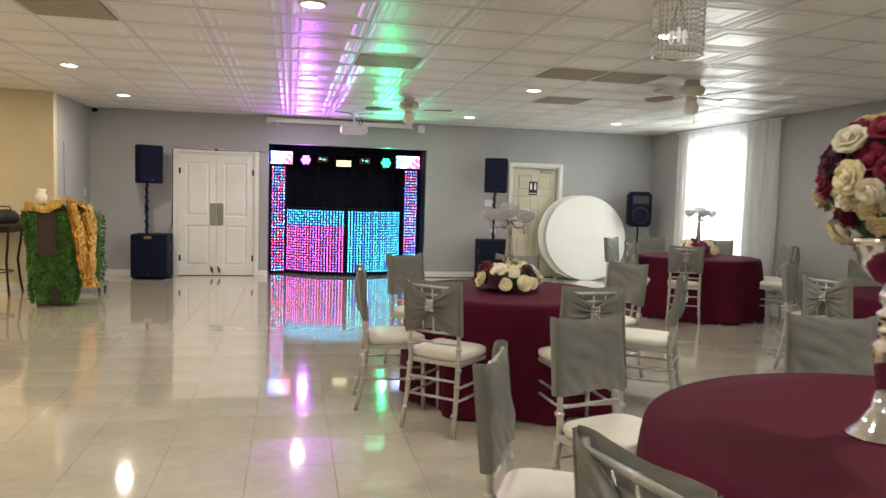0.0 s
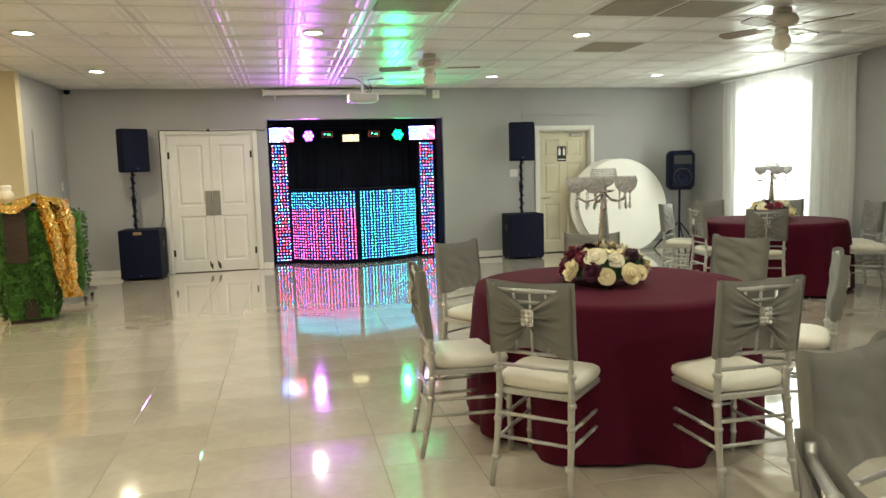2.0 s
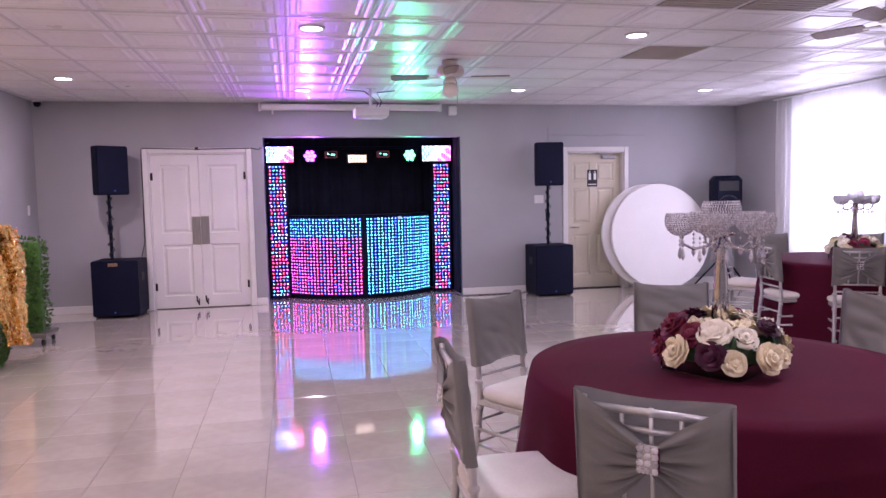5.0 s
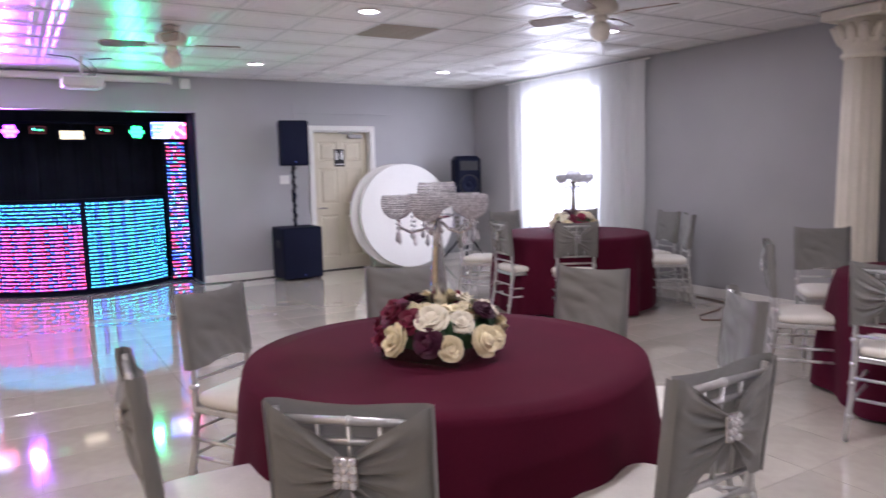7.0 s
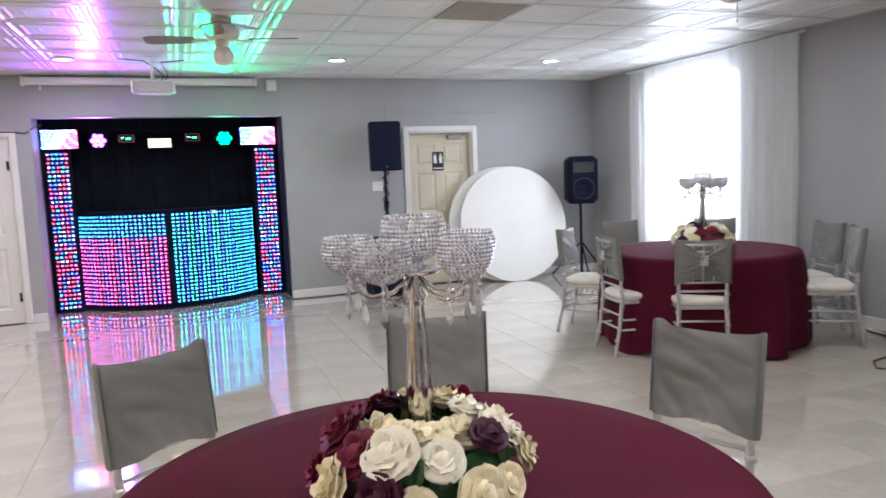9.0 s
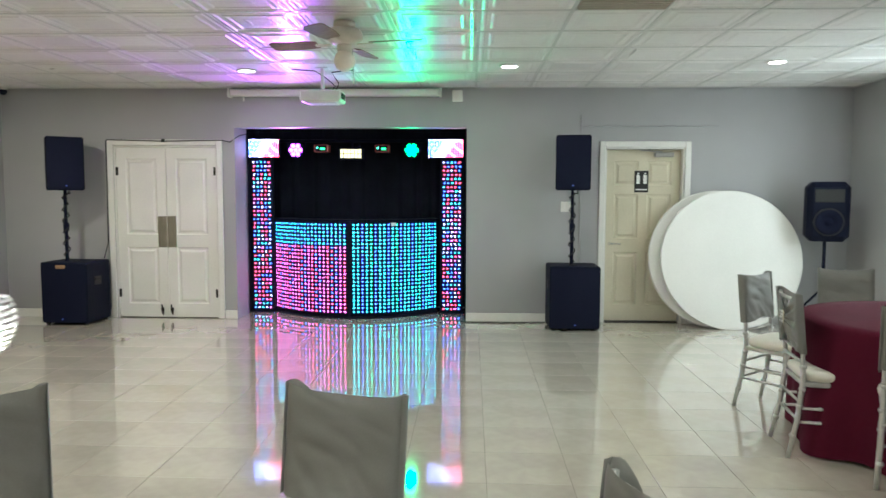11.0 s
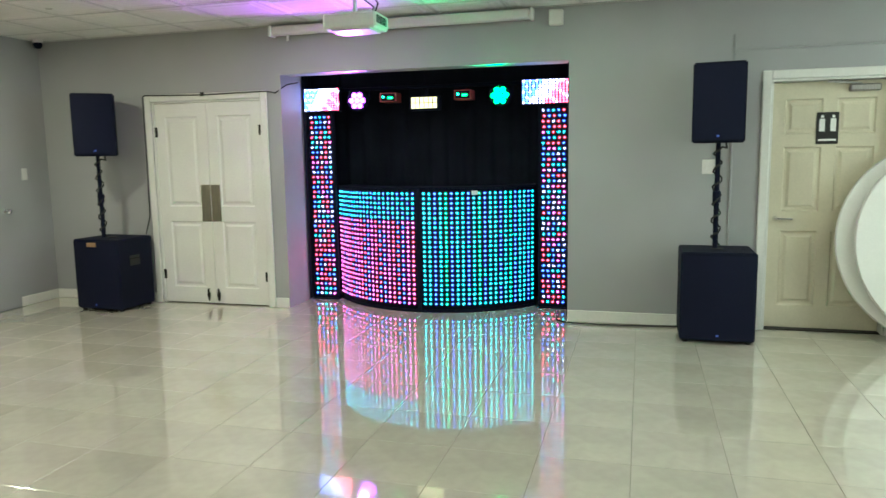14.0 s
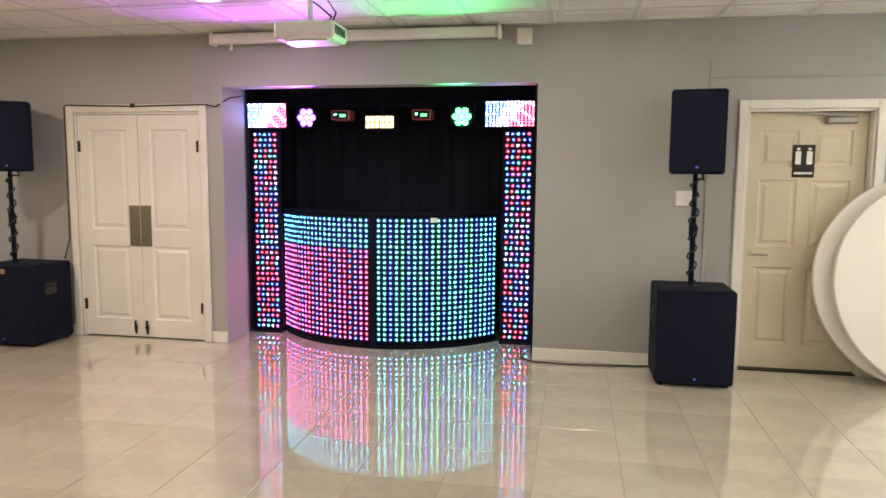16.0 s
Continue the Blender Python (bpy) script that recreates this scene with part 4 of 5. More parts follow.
# ---- ceiling fans and chandelier ----
def ceiling_fan(x, y, turn):
    t = thing("ceiling_fan", pose(x, y, CEIL - 0.008, 0, 0, turn), "off-white ceiling fan with wooden blades and a glass globe", "ceiling fan", "ceiling fans")
    part("canopy", one(lathe, [(0.075, 0.0), (0.08, -0.03), (0.05, -0.05)], 22), FAN_WHITE, t, "", True)
    part("motor", one(lathe, [(0.05, -0.045), (0.11, -0.055), (0.13, -0.085), (0.13, -0.12), (0.1, -0.15), (0.05, -0.16)], 26), FAN_WHITE, t, "", True)
    part("light_fitter", one(lathe, [(0.05, -0.16), (0.055, -0.19), (0.05, -0.21)], 18), FAN_WHITE, t, "", True)
    part("globe", one(lathe, [(0.046, -0.208), (0.07, -0.24), (0.078, -0.28), (0.06, -0.325), (0.025, -0.345), (0.0, -0.348)], 20), FROSTED, t, "frosted glass globe", True)
    part("pull_chain", one(tube, [(0.06, 0, -0.19), (0.065, 0, -0.44)], 0.003, 5), BRUSHED, t)
    for k in range(4):
        a = math.pi / 2 * k
        m = pose(0, 0, 0, 0, 0, 90 * k) @ pose(0, 0, -0.15, 11, 0, 0)
        bm = B()
        pts = []
        for z in (-0.004, 0.004):
            for px, py in ((0.2, -0.05), (0.3, -0.065), (0.52, -0.072), (0.56, -0.05), (0.565, 0.0), (0.56, 0.05), (0.52, 0.072), (0.3, 0.065), (0.2, 0.05)):
                pts.append(m @ Vector((px, py, z)))
        quads(bm, pts, [tuple(range(8, -1, -1)), tuple(range(9, 18))] + [(i, (i + 1) % 9, 9 + (i + 1) % 9, 9 + i) for i in range(9)])
        bl = part("blade", bm, BLADE, t, "greyed wooden blade")
        bm = B()
        box(bm, 0.1, 0.22, -0.018, 0.018, -0.012, -0.0045, 0.002, m)
        part("blade_iron", bm, FAN_WHITE, bl)


ceiling_fan(3.39, -3.2, -12)
ceiling_fan(5.94, -5.71, 25)
ch = thing("crystal_chandelier", pose(3.93, -8.92, CEIL), "small drum chandelier with hanging crystal strands, lit", "chandelier")
part("canopy", one(lathe, [(0.06, -0.008), (0.06, -0.03), (0.02, -0.035)], 18), CHROME, ch, "", True)
part("stem", one(tube, [(0, 0, -0.03), (0, 0, -0.12)], 0.01, 8), CHROME, ch)
for z in (-0.12, -0.47):
    part("ring", one(lathe, [(0.128, z), (0.136, z), (0.136, z - 0.014), (0.128, z - 0.014), (0.128, z)], 28), CHROME, ch, "", True)
for k in range(4):
    a = math.pi / 2 * k
    part("ring_arm", one(tube, [(0, 0, -0.12), (0.13 * math.cos(a), 0.13 * math.sin(a), -0.125)], 0.005, 6), CHROME, ch)
strand = None
for k in range(32):
    a = 2 * math.pi * k / 32
    if strand is None:
        bm = B()
        for q in range(12):
            lathe(bm, [(0.0, -0.14 - q * 0.027), (0.007, -0.152 - q * 0.027), (0.0, -0.164 - q * 0.027)], 6)
        strand = part("crystal_strand", bm, CRYSTAL, ch)
        o = strand
    else:
        o = new("crystal_strand", strand.data)
        o.parent = ch
    o.location = (0.132 * math.cos(a), 0.132 * math.sin(a), 0)
for k in range(3):
    a = 2.1 * k
    part("bulb", one(lathe, [(0.0, -0.42), (0.014, -0.4), (0.016, -0.37), (0.01, -0.34), (0.0, -0.335)], 10, pose(0.04 * math.cos(a), 0.04 * math.sin(a), 0)), DIM_BULB, ch, "glowing bulb", True)
    part("bulb_holder", one(tube, [(0.04 * math.cos(a), 0.04 * math.sin(a), -0.335), (0.0, 0.0, -0.12)], 0.006, 6), CHROME, ch)


# ---- banquet chairs ----
def bamboo(bm, p, q, r, rings):
    """A turned stick with knuckles."""
    p, q = Vector(p), Vector(q)
    ts, rs = [0.0], [r]
    for c in rings:
        ts += [c - 0.018, c - 0.008, c + 0.008, c + 0.018]
        rs += [r, r * 1.28, r * 1.28, r]
    ts.append(1.0)
    rs.append(r * 0.85)
    tube(bm, [p.lerp(q, t) for t in ts], rs, 8)


def banquet_chair():
    """Origin at the floor under the middle of the seat; the sitter looks to +y."""
    t = thing("banquet_chair", pose(0, 0, 0), "silver chiavari chair with ivory pad and grey satin back cover", "chair", "banquet chairs")
    for s in (-1, 1):
        part("front_leg", one(bamboo, (s * 0.185, 0.19, 0.42), (s * 0.19, 0.2, 0.0), 0.015, (0.25, 0.45, 0.75)), SILVER, t, "", True)
        bm = B()
        tube(bm, [(s * 0.185, -0.26, 0.0), (s * 0.175, -0.215, 0.22), (s * 0.17, -0.19, 0.44), (s * 0.172, -0.2, 0.62), (s * 0.178, -0.235, 0.925)], [0.013, 0.016, 0.017, 0.012, 0.01], 8)
        for z, y in ((0.13, -0.235), (0.3, -0.206), (0.4, -0.194), (0.53, -0.195)):
            lathe(bm, [(0.016, -0.012), (0.021, -0.005), (0.021, 0.005), (0.016, 0.012)], 8, pose(s * 0.174, y, z))
        part("back_leg", bm, SILVER, t, "", True)
        for z in (0.21, 0.29):
            part("side_stretcher", one(bamboo, (s * 0.187, 0.192, z), (s * 0.176, -0.218, z), 0.009, (0.3, 0.7)), SILVER, t, "", True)
    for z in (0.17, 0.25, 0.33):
        part("front_stretcher", one(bamboo, (-0.187, 0.195, z), (0.187, 0.195, z), 0.009, (0.25, 0.5, 0.75)), SILVER, t, "", True)
    for z in (0.22, 0.33):
        part("back_stretcher", one(bamboo, (-0.175, -0.21, z), (0.175, -0.21, z), 0.009, (0.5,)), SILVER, t, "", True)
    bm = B()
    p = [(-0.2, 0.205), (0.2, 0.205), (0.185, -0.195), (-0.185, -0.195)]
    quads(bm, [(x, y, z) for z in (0.415, 0.445) for x, y in p], [(3, 2, 1, 0), (4, 5, 6, 7), (0, 1, 5, 4), (1, 2, 6, 5), (2, 3, 7, 6), (3, 0, 4, 7)])
    bmesh.ops.bevel(bm, geom=bm.edges[:], offset=0.006, segments=1, affect="EDGES")
    part("seat_frame", bm, SILVER, t)

    def cushion(u, v):
        a = 2 * math.pi * u
        ca, sa = math.cos(a), math.sin(a)
        k = (abs(ca) ** 5 + abs(sa) ** 5) ** -0.2
        prof = ((0.93, 0.446), (1.0, 0.455), (1.03, 0.475), (1.0, 0.495), (0.85, 0.508), (0.5, 0.515), (0.0, 0.518))
        i = min(int(v * 6 + 1e-6), 6)
        r, z = prof[i]
        x, y = 0.198 * k * ca * r, 0.2 * k * sa * r
        return Vector((x * (1 - 0.06 * (0.2 - y)), y + 0.006, z))

    bm = one(sheet, cushion, 40, 6, True)
    bmesh.ops.remove_doubles(bm, verts=bm.verts, dist=1e-5)
    part("seat_cushion", bm, IVORY, t, "padded ivory seat", True)

    def lean_y(z):
        return -0.19 - 0.145 * max(0.0, z - 0.45) ** 1.0 * 0.72

    for z, r in ((0.9, 0.011), (0.85, 0.009), (0.62, 0.009), (0.555, 0.009)):
        part("back_rail", one(bamboo, (-0.172, lean_y(z), z), (0.172, lean_y(z), z), r, (0.5,)), SILVER, t, "", True)
    for x in (-0.075, 0.0, 0.075):
        part("spindle", one(tube, [(x, lean_y(0.62), 0.62), (x, lean_y(0.9), 0.9)], 0.0065, 6), SILVER, t, "", True)

    # satin cover: a plain front, wrapped round the posts, and a rear gathered into a bow
    def front(u, v):
        x = -0.2 + 0.4 * u
        edge = abs(2 * u - 1) ** 14
        sag = 0.017 * math.sin(math.pi * u) ** 0.7 * v ** 6
        z = 0.948 - (0.345 - 0.022 * math.sin(math.pi * u) + 0.008 * math.sin(9 * u + 1)) * (1 - v) - sag
        crease = 0.004 * math.sin(7 * v + 6 * u) * (1 - u) + 0.003 * math.sin(12 * v - 9 * u + 2) * u * u + 0.004 * math.sin(5 * u + 4 * v) + 0.0022 * math.sin(26 * u * (1.4 - v)) * (1 - v) ** 2 + 0.003 * noise.noise(Vector((3 * u, 6 * v, 1.7))) + 0.011 * abs(noise.noise(Vector((1.6 * u + 1.2 * v, 4.5 * v - 2.2 * u, 4.2)))) - 0.004
        return Vector((x, lean_y(z) + 0.031 - 0.03 * edge + crease * (1 - edge), z))

    part("cover_front", one(sheet, front, 40, 36), SATIN, t, "smooth grey satin", True)

    def rear(u, v):
        """Fans out in deep folds from the buckle to the corners."""
        w = 2 * u - 1
        s = abs(w)
        top = 0.815 + 0.13 * min(1, s * 1.08) ** 0.9
        bot = 0.762 - 0.147 * min(1, s * 1.5) ** 0.8
        z = bot + (top - bot) * v
        phase = v * 31 + (1.1 if w > 0 else 0.0) + 1.5 * math.sin(3 * v + 2 * w)
        deep = (0.0045 + 0.0115 * math.exp(-((s - 0.3) / 0.3) ** 2)) * (1 - s ** 5)
        ridge = 1 - abs(math.sin(phase * 0.5)) * 2
        pl = deep * (0.65 * ridge + 0.35 * math.sin(phase * 1.7 + 4 * w)) + 0.003 * math.sin(v * 11 - 8 * w)
        y = lean_y(z) - 0.021 - 0.014 * (1 - s) ** 2 + 0.021 * s ** 20 + pl * (1 - s ** 6)
        return Vector((0.2 * w, y, z))

    part("cover_bow", one(sheet, rear, 40, 48), SATIN, t, "grey satin gathered into a bow", True)
    for s in (-1, 1):
        part("cover_side", one(sheet, lambda u, v: Vector((s * (0.197 + 0.005 * math.sin(math.pi * u)), lean_y(0.608 + 0.335 * v) + 0.002 + 0.02 * (2 * u - 1), 0.608 + 0.335 * v)), 4, 8), SATIN, t, "", True)
    bk = part("buckle", one(box, -0.03, 0.03, lean_y(0.79) - 0.047, lean_y(0.79) - 0.036, 0.752, 0.828, 0.004), CHROME, t, "rhinestone buckle")
    bm = B()
    for i in range(3):
        for j in range(4):
            lathe(bm, [(0.009, 0), (0.009, 0.003), (0.005, 0.008), (0.0, 0.0085)], 8, pose(-0.019 + 0.019 * i, lean_y(0.79) - 0.047, 0.762 + 0.0187 * j, 90, 0, 0))
    tagged(part("rhinestone_facing", bm, CRYSTAL, bk, "rows of clear rhinestones"), kind="stuff")
    return t


chair0 = banquet_chair()
TABLES = {1: (3.52, -7.43, 0.755), 2: (7.13, -4.02, 0.79), 3: (6.93, -7.83, 0.75), 4: (3.88, -10.94, 1.0)}
# middle of each back's top, and the way the chair is turned
CHAIRS = [(2.75, -8.28, -42), (2.38, -7.6, -93), (2.88, -6.41, 213), (3.93, -6.3, 158), (4.67, -7.0, 112), (4.61, -7.95, 54), (3.67, -8.57, 1),
          (6.55, -4.76, -29), (6.17, -4.08, -98), (6.34, -3.14, -140), (7.16, -2.79, 172), (8.01, -3.19, 132), (8.3, -4.29, 74), (8.05, -4.78, 52),
          (5.83, -7.9, -75), (6.32, -6.87, -142), (7.53, -6.5, 134), (8.18, -7.24, 108),
          (3.2, -9.57, 197), (2.56, -10.26, -117), (2.59, -11.22, -77), (4.41, -9.61, 160)]
for i, (bx, by, yaw) in enumerate(CHAIRS):
    m = pose(bx, by, 0, 0, 0, yaw) @ pose(0, 0.235, 0)
    if i == 0:
        chair0.matrix_world = m
    else:
        copy_thing(chair0, m)


# ---- tables, cloths and centrepieces ----
TOP = 0.765


def round_table(x, y, r, seed):
    t = thing("round_table", pose(x, y, 0), "round folding banquet table under a burgundy cloth", "table", "banquet tables")
    part("tabletop", one(lathe, [(0.0, TOP - 0.035), (r - 0.03, TOP - 0.035), (r - 0.025, TOP - 0.02), (r - 0.03, TOP - 0.008), (0.0, TOP - 0.008)], 48), LAMINATE, t)
    for s in (-1, 1):
        for q in (-1, 1):
            part("leg", one(tube, [(s * 0.35, q * 0.25, 0.0), (s * 0.35, q * 0.25, TOP - 0.035)], 0.014, 8), IRON, t)
    rr = random.Random(seed)
    ph = [rr.uniform(0, 6.28) for _ in range(5)]

    def cloth(u, v):
        a = 2 * math.pi * u
        if v < 0.3:
            q = v / 0.3
            return Vector((r * 0.985 * q * math.cos(a), r * 0.985 * q * math.sin(a), TOP - 0.002 * q ** 8 * 2))
        q = (v - 0.3) / 0.7
        z = TOP - 0.004 - (TOP - 0.006) * q ** 1.15
        f = math.sin(9 * a + ph[0]) * 0.5 + math.sin(14 * a + ph[1]) * 0.3 + math.sin(5 * a + ph[2]) * 0.35
        f = math.copysign(abs(f) ** 0.8, f)
        d = min(1, q * 1.6)
        rad = r * (1 + 0.0 * q) + 0.012 * min(1, q * 6) + d * (0.035 + 0.07 * f * (0.35 + 0.65 * q))
        lift = 0.012 * (1 + math.sin(7 * a + ph[3])) * q
        return Vector((rad * math.cos(a), rad * math.sin(a), z + lift * (q > 0.9)))

    c = thing("tablecloth", pose(x, y, 0), "floor-length burgundy tablecloth hanging in soft folds", "tablecloth", "burgundy tablecloths")
    bm = one(sheet, cloth, 180, 30, True)
    bmesh.ops.remove_doubles(bm, verts=bm.verts, dist=1e-5)
    part("cloth", bm, BURGUNDY, c, "", True)


for k, (x, y, r) in TABLES.items():
    round_table(x, y, r, 10 + k)


def rose_mesh(seed):
    """A silk rose: a bud in rings of cupped, curling petals, radius about 1."""
    rr = random.Random(seed)
    bm = B()
    for ring, (n, r, tilt, h, w) in enumerate(((3, 0.16, 0.1, 0.75, 0.3), (4, 0.34, 0.32, 0.72, 0.42), (5, 0.55, 0.62, 0.66, 0.52), (6, 0.74, 0.95, 0.58, 0.56), (7, 0.86, 1.3, 0.5, 0.56))):
        for k in range(n):
            a0 = 2 * math.pi * (k + 0.5 * ring) / n + rr.uniform(-0.15, 0.15)
            tl = tilt + rr.uniform(-0.1, 0.1)
            hh = h * rr.uniform(0.9, 1.1)

            def petal(u, v):
                s = 2 * u - 1
                wid = w * (0.35 + 1.05 * math.sin(math.pi * min(1, 0.15 + 0.7 * v)))
                curl = 0.16 * max(0, v - 0.7) / 0.3
                out = 0.25 * r + math.sin(tl) * hh * v + curl + 0.1 * math.sin(math.pi * v)
                z = -0.1 + math.cos(tl) * hh * v * (1 - 0.12 * s * s) - curl * 0.4 - 0.05 * s * s
                ang = a0 + s * wid / max(0.35, out + 0.25)
                return Vector((out * math.cos(ang), out * math.sin(ang), z))

            sheet(bm, petal, 3, 3)
    lathe(bm, [(0.1, -0.35), (0.5, -0.15), (0.55, 0.1), (0.2, 0.4), (0.0, 0.45)], 8)
    me = bpy.data.meshes.new("rose")
    for f in bm.faces:
        f.smooth = True
    bm.to_mesh(me)
    bm.free()
    return me


def with_material(me, mat):
    me = me.copy()
    me.materials.append(mat)
    return me


ROSES = {}
for key, mat in (("cream", CREAM_PETAL), ("white", WHITE_PETAL), ("red", RED_PETAL), ("plum", PLUM_PETAL)):
    ROSES[key] = [with_material(rose_mesh(s), mat) for s in (1, 2)]
bm = B()
sheet(bm, lambda u, v: Vector(((2 * u - 1) * 0.5 * math.sin(math.pi * (0.08 + 0.9 * v)), 1.3 * v, 0.25 * math.sin(2.2 * v) - 0.12 * (2 * u - 1) ** 2)), 4, 5)
LEAF_ME = bpy.data.meshes.new("leaf")
bm.to_mesh(LEAF_ME)
bm.free()
LEAF_ME.materials.append(LEAF)


def set_on(me, name, parent, pos, out, size):
    o = new(name, me)
    o.parent = parent
    q = Vector(out).to_track_quat("Z", "Y")
    o.matrix_local = Matrix.LocRotScale(Vector(pos), q, Vector((size, size, size)))
    return o


def flower_ring(x, y, turn, seed):
    rr = random.Random(seed)
    tray = thing("acrylic_riser", pose(x, y, TOP + 0.001, 0, 0, turn), "clear acrylic stand under the flowers", "stand", "acrylic stands")
    part("top_plate", one(box, -0.16, 0.16, -0.16, 0.16, 0.05, 0.055, 0.001), ACRYLIC, tray)
    for s in (-1, 1):
        part("side_plate", one(box, s * 0.1575 - 0.0025, s * 0.1575 + 0.0025, -0.16, 0.16, 0.0, 0.0495, 0.001), ACRYLIC, tray)
        part("end_plate", one(box, -0.1545, 0.1545, s * 0.1575 - 0.0025, s * 0.1575 + 0.0025, 0.0065, 0.0495, 0.001), ACRYLIC, tray)
        part("edge_bar", one(box, -0.155, 0.155, s * 0.158 - 0.002, s * 0.158 + 0.002, 0.0, 0.006), CHROME, tray)
    g = thing("flower_wreath", pose(x, y, TOP + 0.057, 0, 0, turn), "ring of cream, white and burgundy silk roses with green leaves", "flowers", "table flowers")
    part("foam_ring", one(lathe, [(0.1, 0.0), (0.19, 0.0), (0.195, 0.05), (0.15, 0.08), (0.09, 0.05), (0.1, 0.0)], 20), LEAF, g)
    for n, rad, z, tilt, shift in ((13, 0.228, 0.03, 0.3, 0.0), (11, 0.178, 0.105, 0.8, 0.3), (8, 0.105, 0.125, 1.3, 0.1)):
        for k in range(n):
            b = 2 * math.pi * (k + shift) / n + rr.uniform(-0.12, 0.12)
            key = rr.choices(("cream", "white", "red", "plum"), (3.6, 3.2, 2.6, 2.4))[0]
            set_on(rr.choice(ROSES[key]), "rose", g, (rad * math.cos(b), rad * math.sin(b), z + rr.uniform(-0.018, 0.018)), (math.cos(b) * (1 - tilt * 0.5) + rr.uniform(-0.2, 0.2), math.sin(b) * (1 - tilt * 0.5) + rr.uniform(-0.2, 0.2), tilt), rr.uniform(0.054, 0.074))
            if k % 2 == 0 and n > 8:
                for s in (-0.5, 0.4):
                    set_on(LEAF_ME, "leaf", g, (0.2 * math.cos(b + 0.25), 0.2 * math.sin(b + 0.25), 0.045), (math.cos(b + s) * 0.8, math.sin(b + s) * 0.8, 0.5), rr.uniform(0.05, 0.066))
    return g


def candelabra(x, y, turn, base):
    t = thing("crystal_candelabra", pose(x, y, base, 0, 0, turn), "silver candelabra with crystal-beaded bowls and hanging drops", "candelabra", "table candelabras")
    part("stem", one(lathe, [(0.06, 0.0), (0.056, 0.012), (0.03, 0.028), (0.036, 0.045), (0.026, 0.062), (0.033, 0.075), (0.029, 0.16), (0.022, 0.26), (0.016, 0.325), (0.024, 0.338), (0.013, 0.352), (0.02, 0.366), (0.012, 0.38), (0.02, 0.42), (0.01, 0.44)], 24), MERCURY, t, "", True)
    part("drip_plate", one(lathe, [(0.012, 0.382), (0.05, 0.388), (0.062, 0.396), (0.062, 0.399), (0.012, 0.392)], 24), CHROME, t, "", True)

    def bead_bowl(m, r):
        bm = B()
        for q in range(13):
            ang = -1.3 + q * 0.145
            rr, z = r * math.cos(ang), r * math.sin(ang) + r * 0.93
            cnt = max(6, int(2 * math.pi * rr / 0.0095))
            for k in range(cnt):
                b = 2 * math.pi * (k + 0.5 * (q % 2)) / cnt
                c = m @ Vector((rr * math.cos(b), rr * math.sin(b), z))
                s = 0.0053
                vs = [bm.verts.new(c + Vector(d) * s) for d in ((1, 0, 0), (0, 1, 0), (-1, 0, 0), (0, -1, 0), (0, 0, 1), (0, 0, -1))]
                for i in range(4):
                    bm.faces.new((vs[i], vs[(i + 1) % 4], vs[4]))
                    bm.faces.new((vs[(i + 1) % 4], vs[i], vs[5]))
        return bm

    part("centre_bowl", bead_bowl(pose(0, 0, 0.42), 0.07), CRYSTAL, t, "bowl of crystal beads")
    for k in range(5):
        a = 2 * math.pi * k / 5
        c, s = math.cos(a), math.sin(a)
        arm = part("arm", one(tube, [(0.012 * c, 0.012 * s, 0.378), (0.05 * c, 0.05 * s, 0.345), (0.1 * c, 0.1 * s, 0.335), (0.14 * c, 0.14 * s, 0.355), (0.148 * c, 0.148 * s, 0.4)], 0.0055, 8), CHROME, t, "", True)
        part("bowl", bead_bowl(pose(0.148 * c, 0.148 * s, 0.392), 0.058), CRYSTAL, arm, "bowl of crystal beads")
        bm = B()
        for q in range(3):
            b = a + (q - 1) * 0.32
            px, py = 0.15 * math.cos(b), 0.15 * math.sin(b)
            for z in (0.385, 0.368, 0.351):
                lathe(bm, [(0, -0.008), (0.006, 0), (0, 0.008)], 6, pose(px, py, z))
            lathe(bm, [(0, -0.05), (0.009, -0.034), (0.004, -0.008), (0, 0)], 6, pose(px, py, 0.343))
        tagged(part("crystal_fringe", bm, CRYSTAL, arm, "hanging crystal drops"), kind="stuff")


flower_ring(3.485, -7.45, 30, 3)
candelabra(3.485, -7.45, 10, TOP + 0.13)
flower_ring(7.15, -4.03, 20, 7)
candelabra(7.15, -4.03, 40, TOP + 0.13)


